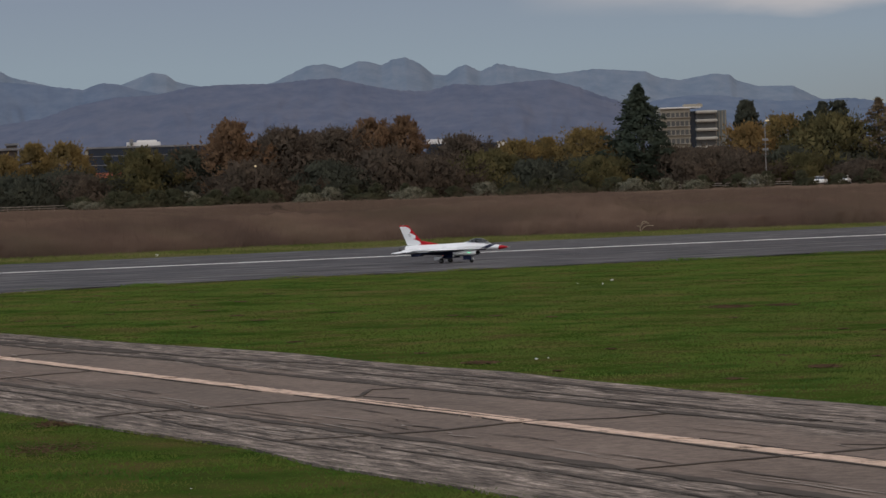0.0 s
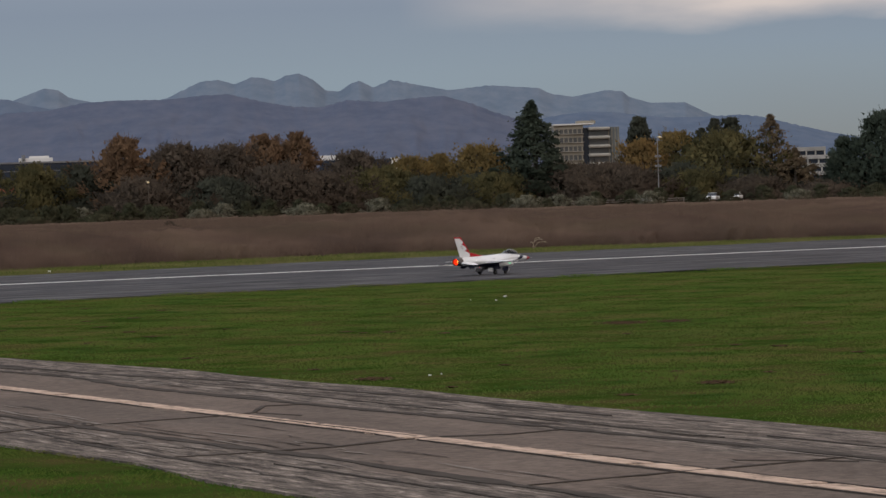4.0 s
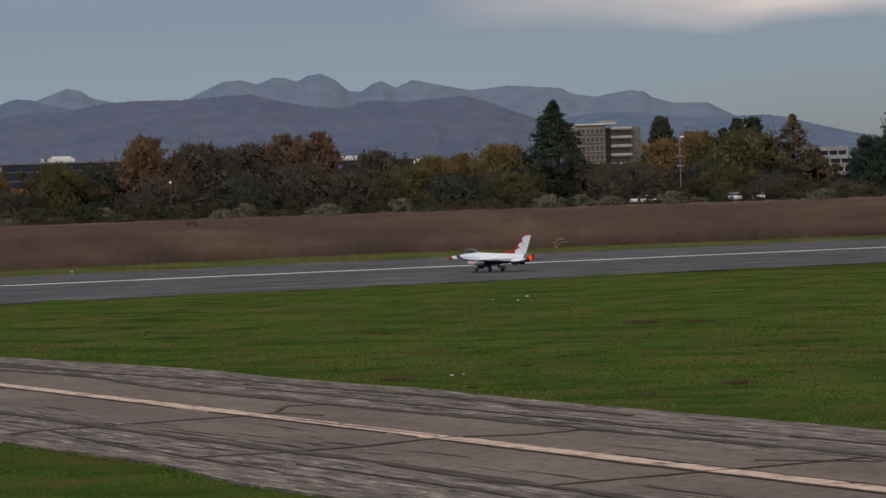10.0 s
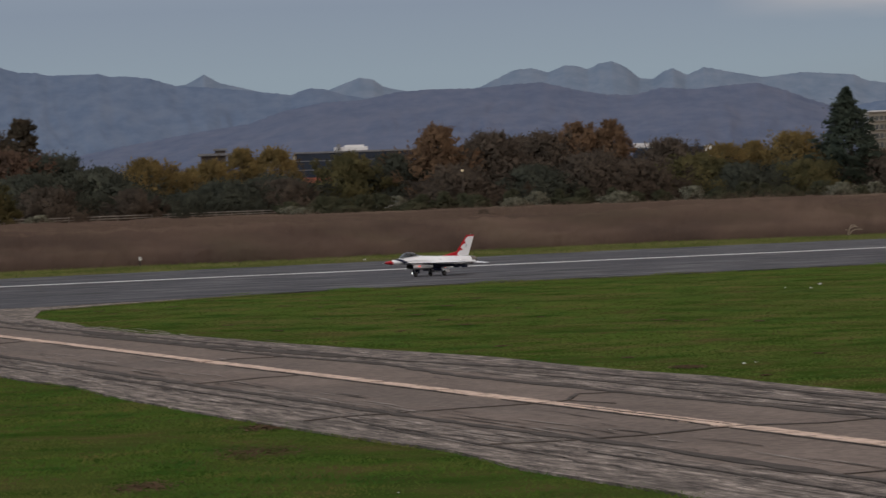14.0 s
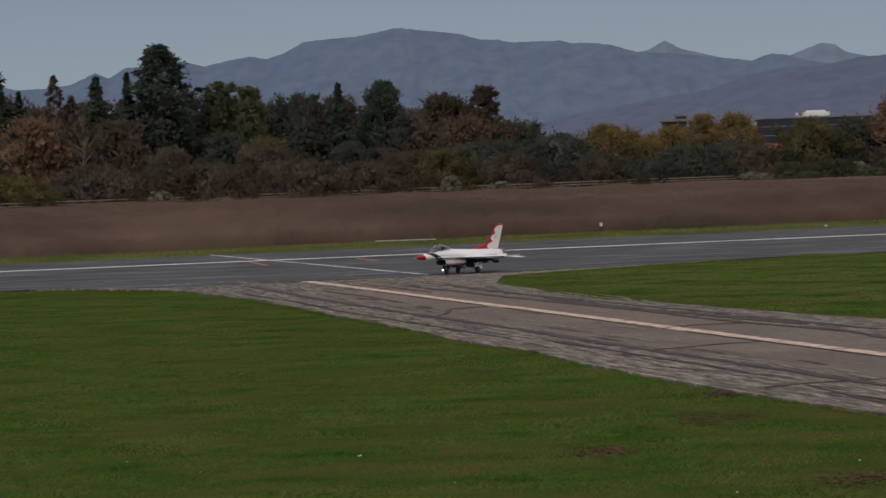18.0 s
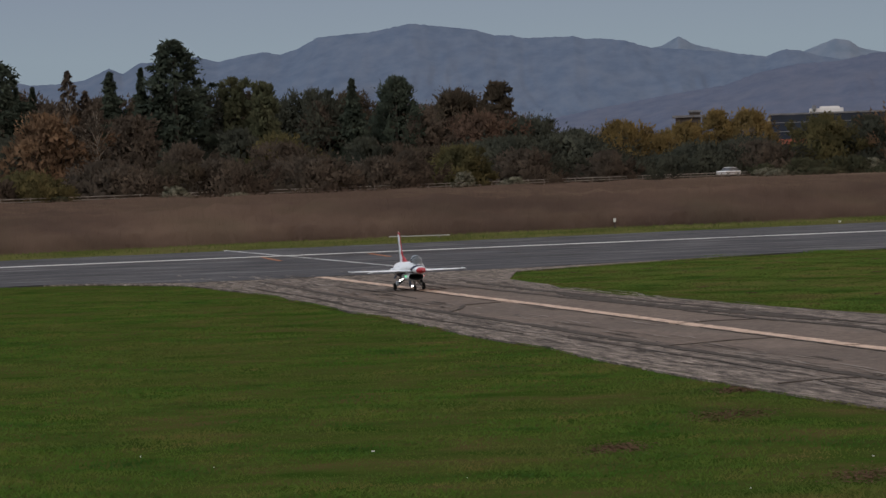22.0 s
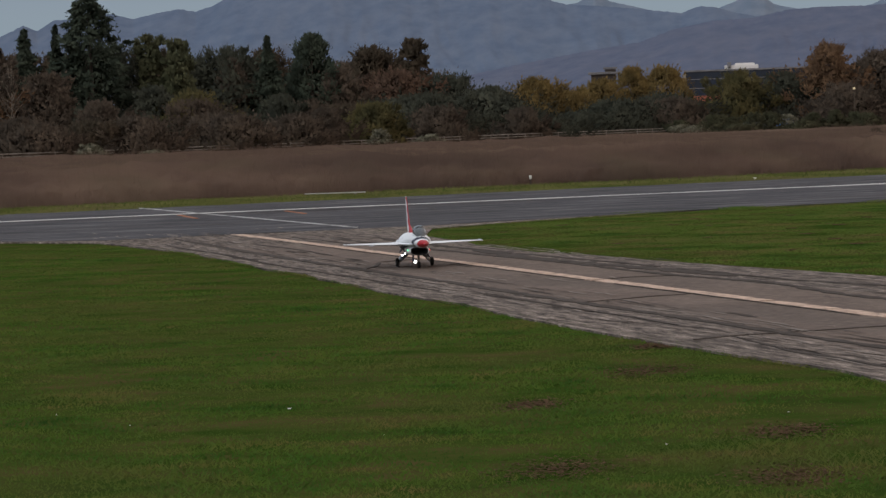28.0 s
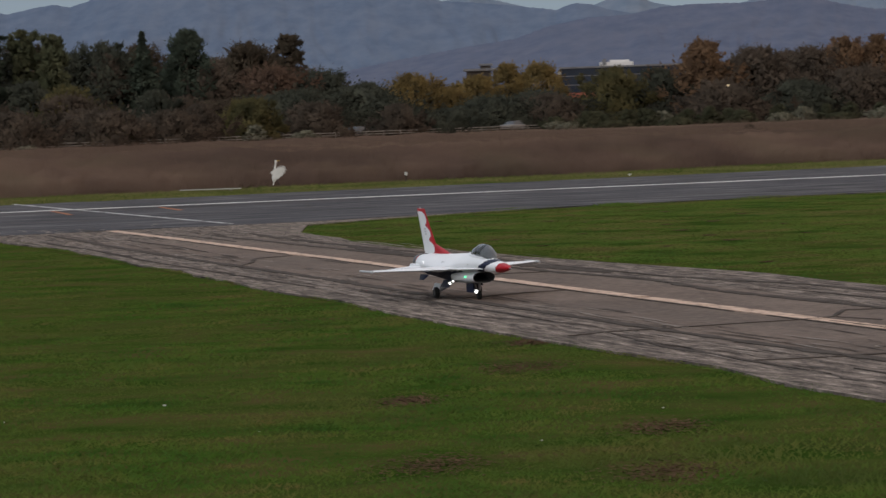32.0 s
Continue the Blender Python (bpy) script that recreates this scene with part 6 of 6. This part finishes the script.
def build_car(label, colour, name="car"):
    paint = material("car_paint_" + label.split()[0], [colour, tuple(min(1, c * 1.08) for c in colour)], 1.0, rough=0.3, spec=0.5)
    car = thing(name, label, "car", group="cars on the road")
    bm = box_bm((3.6, 1.55, 0.52), (0, 0, 0.52), 0.15)
    part("body", bm, paint, car)
    bm = bmesh.new()
    low = [(-1.5, -0.7, 0.76), (0.95, -0.7, 0.76), (0.95, 0.7, 0.76), (-1.5, 0.7, 0.76)]
    top = [(-0.95, -0.55, 1.2), (0.3, -0.55, 1.2), (0.3, 0.55, 1.2), (-0.95, 0.55, 1.2)]
    v = [bm.verts.new(p) for p in low + top]
    for f in ((4, 5, 6, 7), (0, 1, 5, 4), (1, 2, 6, 5), (2, 3, 7, 6), (3, 0, 4, 7)):
        bm.faces.new([v[i] for i in f])
    part("windows", bm, CAR_GLASS, car, "dark car windows")
    part("roof", box_bm((1.35, 1.15, 0.05), (-0.33, 0, 1.215), 0.02), paint, car)
    for x in (-1.15, 1.15):
        for s in (1, -1):
            bm = bmesh.new()
            bmesh.ops.create_cone(bm, cap_ends=True, segments=18, radius1=0.29, radius2=0.29, depth=0.2, matrix=Matrix.Translation((x, 0.70 * s, 0.29)) @ pose(0, 0, 0, 90, 0, 0))
            wheel = part("wheel", bm, TYRE, car)
            part("rim", rod_bm((x, 0.79 * s, 0.29), (x, 0.82 * s, 0.29), 0.18, 0.18, 12), RIM, wheel)
    part("headlight", ball_bm((1.76, 0.52, 0.56), (0.06, 0.16, 0.08)), JET_GREY, car)
    part("headlight", ball_bm((1.76, -0.52, 0.56), (0.06, 0.16, 0.08)), JET_GREY, car)
    for piece in car.children_recursive:
        piece.data.transform(Matrix.Scale(0.88, 4))
    return car


# a car, and when it passes the bearing of -2 degrees
CARS = [
    (build_car("white saloon car on the far road", (0.72, 0.72, 0.72)), 13.0),
    (build_car("silver saloon car on the far road", (0.62, 0.62, 0.63)), 20.0),
    (build_car("grey saloon car on the far road", (0.10, 0.10, 0.105)), 26.78),
    (build_car("blue saloon car on the far road", (0.03, 0.16, 0.42)), 27.05),
    (build_car("dark saloon car on the far road", (0.05, 0.05, 0.052)), 28.8),
    (build_car("dull saloon car on the far road", (0.16, 0.15, 0.14)), 29.95),
]


def road(bearing):
    x, y = spot(bearing, belt(bearing) - 19)
    return Vector((x, y, 0.0))


def drive(car, when):
    rows = []
    for t in np.linspace(0, SECONDS, 33):
        b = max(-34.0, min(30.0, -2.0 - 2.24 * (t - when)))
        ahead = road(b - 0.5) - road(b + 0.5)
        p = road(b)
        rows.append((float(t), pose(p.x, p.y, 0, 0, 0, math.degrees(math.atan2(ahead.y, ahead.x)))))
    walk(car, rows)


for bearing, label in ((6.22, "white parked car beyond the scrub"), (6.60, "white parked car beyond the scrub")):
    car = build_car(label, (0.74, 0.74, 0.73), "parked_car")
    car.matrix_world = facing(bearing, 440, 82)
car = build_car("grey parked car beside the light pole", (0.22, 0.22, 0.22), "parked_car")
car.matrix_world = facing(5.25, 436, 40)


# ---- a small model aeroplane that takes off along the runway ----
def build_trainer():
    plane = thing("model_aeroplane", "small white model aeroplane with dark trim, flying", "model aircraft")
    rows = [(0.55, 0.015, -0.02, 0.02), (0.45, 0.05, -0.05, 0.05), (0.2, 0.06, -0.06, 0.07), (-0.1, 0.055, -0.05, 0.07), (-0.5, 0.02, -0.01, 0.04)]
    verts, faces, seg = [], [], 12
    for x, w, lo, hi in rows:
        for i in range(seg):
            a = 2 * math.pi * i / seg
            verts.append((x, w * math.cos(a), (lo + hi) / 2 + (hi - lo) / 2 * math.sin(a)))
    for j in range(len(rows) - 1):
        faces += [(j * seg + i, (j + 1) * seg + i, (j + 1) * seg + (i + 1) % seg, j * seg + (i + 1) % seg) for i in range(seg)]
    part_me("fuselage", mesh_np("fuselage", verts, faces, JET_WHITE, smooth=True), plane)
    for s in (1, -1):
        part("wing", prism_bm([(0.18, 0.04 * s), (-0.06, 0.04 * s), (-0.05, 0.62 * s), (0.10, 0.62 * s)][:: s], -0.012, 0.012), JET_WHITE, plane)
        part("tailplane", prism_bm([(-0.36, 0.02 * s), (-0.5, 0.02 * s), (-0.49, 0.22 * s), (-0.41, 0.22 * s)][:: s], 0.012, 0.022), JET_WHITE, plane)
        part("wheel", rod_bm((0.15, 0.14 * s, -0.15), (0.15, 0.17 * s, -0.15), 0.035, 0.035, 12), TYRE, plane)
        part("gear_wire", rod_bm((0.12, 0.03 * s, -0.04), (0.15, 0.14 * s, -0.15), 0.006, 0.006, 6), STEEL, plane)
    part("fin", box_bm((0.12, 0.012, 0.16), (-0.44, 0, 0.10)), JET_WHITE, plane)
    part("canopy", ball_bm((0.12, 0, 0.06), (0.12, 0.04, 0.05)), CANOPY, plane)
    part("stripe", box_bm((0.6, 0.125, 0.018), (0.08, 0, -0.015)), JET_BLUE, plane, "dark stripe")
    part("propeller", box_bm((0.012, 0.022, 0.26), (0.56, 0, 0.0)), DARK, plane)
    return plane


trainer = build_trainer()

# ---- a white egret that glides in and lands on the verge ----
FEATHER = material("white_feather", [(0.72, 0.70, 0.66), (0.82, 0.80, 0.77)], 8.0, rough=0.9)
BILL = material("yellow_bill", [(0.55, 0.36, 0.06), (0.6, 0.4, 0.08)], 8.0, rough=0.6)
LEG_DARK = material("dark_leg", [(0.03, 0.03, 0.03), (0.05, 0.05, 0.05)], 8.0, rough=0.8)


def build_egret():
    bird = thing("egret", "white egret coming in to land on the verge", "bird")
    part("body", ball_bm((0, 0, 0), (0.20, 0.085, 0.088), None, 16), FEATHER, bird, "", True)
    part("tail", prism_bm([(-0.14, -0.05), (-0.14, 0.05), (-0.29, 0.06), (-0.29, -0.06)], -0.02, 0.01), FEATHER, bird)
    curve = bmesh.new()
    pts = [(0.0, 0.0), (0.07, 0.022), (0.15, 0.012), (0.23, -0.012), (0.28, -0.006)]
    for (x0, z0), (x1, z1) in zip(pts, pts[1:]):
        rod_bm((x0, 0, z0), (x1, 0, z1), 0.030, 0.025, 8, curve)
    neck = part("neck", curve, FEATHER, bird)
    part("head", ball_bm((0.30, 0, -0.014), (0.034, 0.030, 0.045)), FEATHER, neck)
    part("bill", rod_bm((0.305, 0, -0.045), (0.335, 0, -0.145), 0.014, 0.003, 8), BILL, neck, "yellow bill")
    for s in (1, -1):
        part("leg", rod_bm((-0.05, 0.03 * s, -0.05), (-0.25, 0.04 * s, -0.20), 0.009, 0.007, 6), LEG_DARK, bird, "dark thin leg")
    wings = []
    for s in (1, -1):
        # a broad hand of separate flight feathers behind a rounded leading edge
        outline = [(0.13, 0.0), (0.15, 0.18), (0.11, 0.36), (0.03, 0.49), (-0.01, 0.50), (-0.02, 0.43), (-0.07, 0.47), (-0.08, 0.38), (-0.13, 0.40), (-0.13, 0.30), (-0.17, 0.28), (-0.155, 0.18), (-0.18, 0.12), (-0.15, 0.0)]
        wing = part("wing", prism_bm([(x, y * s) for x, y in outline][:: s], -0.006, 0.008), FEATHER, bird, "broad white wing")
        wing.location = (0, 0.05 * s, 0.05)
        wings.append(wing)
    for piece in bird.children_recursive:
        piece.data.transform(Matrix.Scale(0.78, 4))
    return bird, neck, wings


egret, egret_neck, egret_wings = build_egret()
# seconds, place, pitch
EGRET_ROWS = [
    (0.0, -40.71, 50.0, 3.58, 5), (27.0, -33.78, 66.0, 2.37, 8), (30.0, -23.34, 76.0, 0.94, 15), (30.6, -21.06, 79.07, 0.7, 20), (30.9, -19.7, 80.6, 0.59, 25), (31.0, -19.26, 81.4, 0.52, 28),
    (31.1, -18.88, 82.2, 0.48, 32), (31.2, -18.49, 82.95, 0.45, 35), (31.3, -18.12, 83.7, 0.43, 35), (31.4, -17.76, 84.35, 0.43, 38), (31.5, -17.47, 85.0, 0.43, 42), (31.6, -17.1, 85.49, 0.42, 48),
    (31.7, -16.78, 85.97, 0.39, 54), (31.8, -16.44, 85.97, 0.38, 58), (31.9, -16.18, 85.97, 0.33, 64), (32.0, -15.97, 85.97, 0.3, 76),
]
# seconds, lift of the wings from level, their swing towards the head
FLAPS = [(0.0, 10, 0), (30.1, 15, 0), (30.3, 50, 0), (30.45, -40, 10), (30.6, 30, 0), (30.75, 45, 0), (30.9, -15, 15), (31.0, -35, 25), (31.1, -58, 15), (31.2, -55, 10), (31.3, -42, 15), (31.4, -30, 10), (31.5, 5, -30), (31.6, 20, -48), (31.7, 26, -58), (31.8, 30, -62), (31.88, 30, -50), (31.94, -25, -10), (32.0, -78, 48)]
# seconds, how far the neck is drawn in, its bend against the body
NECK = [(0.0, 0.27, 0), (31.3, 0.27, 0), (31.4, 0.20, 4), (31.5, 0.15, 6), (31.6, 0.09, 6), (31.7, 0.04, 6), (31.8, 0.02, 8), (31.9, 0.0, 18), (32.0, 0.0, 12)]

# ---- small things on the field ----
WHITE_PLASTIC = material("white_plastic", [(0.66, 0.65, 0.62), (0.76, 0.75, 0.72)], 3.0, rough=0.6)
BOARD_GREY = material("weathered_white_board", [(0.30, 0.30, 0.28), (0.46, 0.45, 0.42)], 2.0, rough=0.8)


def build_marker(x, y, h, head):
    m = thing("marker_post", "short dark stake with a white head on the runway verge" if h > head else "short white marker post on the runway verge", "marker", group="marker posts")
    m.matrix_world = pose(x, y, 0, 0, 0, 31)
    if h > head:
        part("stake", box_bm((0.03, 0.03, h - head + 0.02), (0, 0, (h - head) / 2), 0.005), BARK, m)
    part("post", box_bm((0.06, 0.06, head), (0, 0, h - head / 2), 0.016), WHITE_PLASTIC, m)
    part("cap", box_bm((0.066, 0.066, 0.014), (0, 0, h + 0.007), 0.005), WHITE_PLASTIC, m)


for x, y, h, head in ((-12.98, 88.2, 0.26, 0.08), (-7.15, 87.1, 0.045, 0.045)):
    build_marker(x, y, h, head)
board = thing("white_board", "long white board lying in the grass of the verge", "board")
board.matrix_world = pose(-17.15, 83.6, 0.045, 0, 0, 4)
part("plank", box_bm((1.5, 0.07, 0.025), (0, 0, 0.02), 0.006), BOARD_GREY, board)
part("batten", box_bm((0.05, 0.2, 0.03), (0.5, 0, -0.01)), FENCE_WOOD, board)
litter_rng = random.Random(3)
for x, y, size in ((2.62, 54.3, 0.034), (2.39, 52.4, 0.016), (2.03, 53.0, 0.013), (0.80, 30.9, 0.016), (0.91, 31.05, 0.011), (-4.29, 19.4, 0.011), (-1.38, 18.5, 0.007), (-4.99, 18.5, 0.005), (-1.85, 16.8, 0.006), (-5.64, 19.3, 0.005), (-3.4, 17.6, 0.004)):
    bit = thing("litter_scrap", "white scrap of litter in the grass", "litter", group="scraps of litter")
    bit.matrix_world = pose(x, y, 0.022, 0, 0, litter_rng.uniform(0, 180))
    bm = ball_bm((0, 0, 0), (size, size * 0.6, size * 0.26), None, 8)
    for v in bm.verts:
        v.co += Vector((litter_rng.uniform(-1, 1), litter_rng.uniform(-1, 1), litter_rng.uniform(-1, 1))) * size * 0.25
    part("scrap", bm, WHITE_PLASTIC, bit)

def build_plume(x, y):
    """A pale arching grass plume on its dry stalks."""
    rng = random.Random(31)
    root = thing("dry_grass_plume", "pale arching plume of dry grass on the verge", "grass tuft")
    root.matrix_world = pose(x, y, 0)
    for k, (lean, tall) in enumerate(((0.22, 0.28), (0.15, 0.33), (-0.08, 0.20), (0.27, 0.20))):
        bm, at = bmesh.new(), Vector((0.02 * k, 0, 0))
        for j in range(1, 8):
            q = j / 7
            to = Vector((0.02 * k + lean * q * q * 1.3, 0.04 * (k - 1.5) * q, tall * math.sin(q * 1.9) / math.sin(1.57)))
            rod_bm(at, to, 0.009, 0.007 if j < 4 else 0.016, 5, bm)
            at = to
        part("stalk", bm, STRAW, root)


STRAW = material("pale_straw", [(0.24, 0.19, 0.135), (0.36, 0.29, 0.21)], 6.0, rough=1.0)
build_plume(5.75, 101.6)

# ---- light poles among the trees ----
LAMP_GLOBE = glow("pale_lamp_globe", (0.9, 0.74, 0.45), 0.06)
POLE_GREY = material("galvanised_pole", [(0.16, 0.16, 0.165), (0.24, 0.24, 0.245)], 1.0, rough=0.7)


def build_mast():
    mast = thing("light_mast", "tall thin pole with a cluster of floodlights", "light pole")
    mast.matrix_world = facing(5.34, 447)
    part("pole", rod_bm((0, 0, 0), (0, 0, 8.6), 0.085, 0.05, 10), POLE_GREY, mast, "pale grey pole")
    for i in range(4):
        for s in (1, -1):
            part("floodlight", box_bm((0.28, 0.26, 0.30), (0.24 * s, -0.1, 4.1 + 0.62 * i), 0.05), POLE_GREY if i % 2 else BARK, mast)
        part("crossbar", rod_bm((-0.42, 0, 4.1 + 0.62 * i), (0.42, 0, 4.1 + 0.62 * i), 0.05, 0.05, 6), GREY_METAL, mast)
    part("top_lamp", ball_bm((0.3, 0, 8.4), (0.28, 0.14, 0.12)), LAMP_GLOBE, mast, "pale lamp head")


build_mast()
post = thing("street_lamp", "street lamp with a pale round globe", "street lamp")
post.matrix_world = facing(-3.04, 408)
part("pole", rod_bm((0, 0, 0), (0, 0, 4.2), 0.05, 0.04, 8), BARK, post)
part("globe", ball_bm((0, 0, 4.35), (0.16, 0.16, 0.14)), LAMP_GLOBE, post, "pale lit globe")


def motions():
    walk(jet, [(t, pose(x, y, 0.02, 0.9 * max(0.0, min(1.0, t - 30.7)), 0, h)) for t, x, y, h in JET_ROWS])
    for car, when in CARS:
        drive(car, when)
    walk(trainer, [(0.0, pose(-75, 35.6, 0.2, 0, 0, 30)), (26.0, pose(-75, 35.6, 0.2, 0, 0, 30)), (27.5, pose(-52, 48.8, 0.25, 0, 0, 30)), (28.4, pose(-28.2, 62.5, 0.6, 0, -6, 30)), (28.8, pose(-20.0, 67.2, 1.08, 4, -9, 30)), (29.0, pose(-16.2, 69.4, 1.57, 4, -10, 30)), (29.2, pose(-12.0, 71.8, 2.27, 4, -12, 30)), (29.4, pose(-7.8, 74.3, 3.4, 4, -15, 30)), (29.8, pose(0.8, 79.2, 6.2, 12, -18, 30)), (32.0, pose(48, 106, 24, 10, -18, 30))])
    walk(egret, [(t, pose(x, y, z, 0, -pitch, 8)) for t, x, y, z, pitch in EGRET_ROWS])
    walk(egret_neck, [(t, pose(0.14 - drawn, 0, 0.02, 0, -bend, 0)) for t, drawn, bend in NECK])
    for wing, s in zip(egret_wings, (1, -1)):
        walk(wing, [(t, pose(0, 0.05 * s, 0.05, lift * s, swing if lift > 0 else -swing, 0)) for t, lift, swing in FLAPS])


motions()
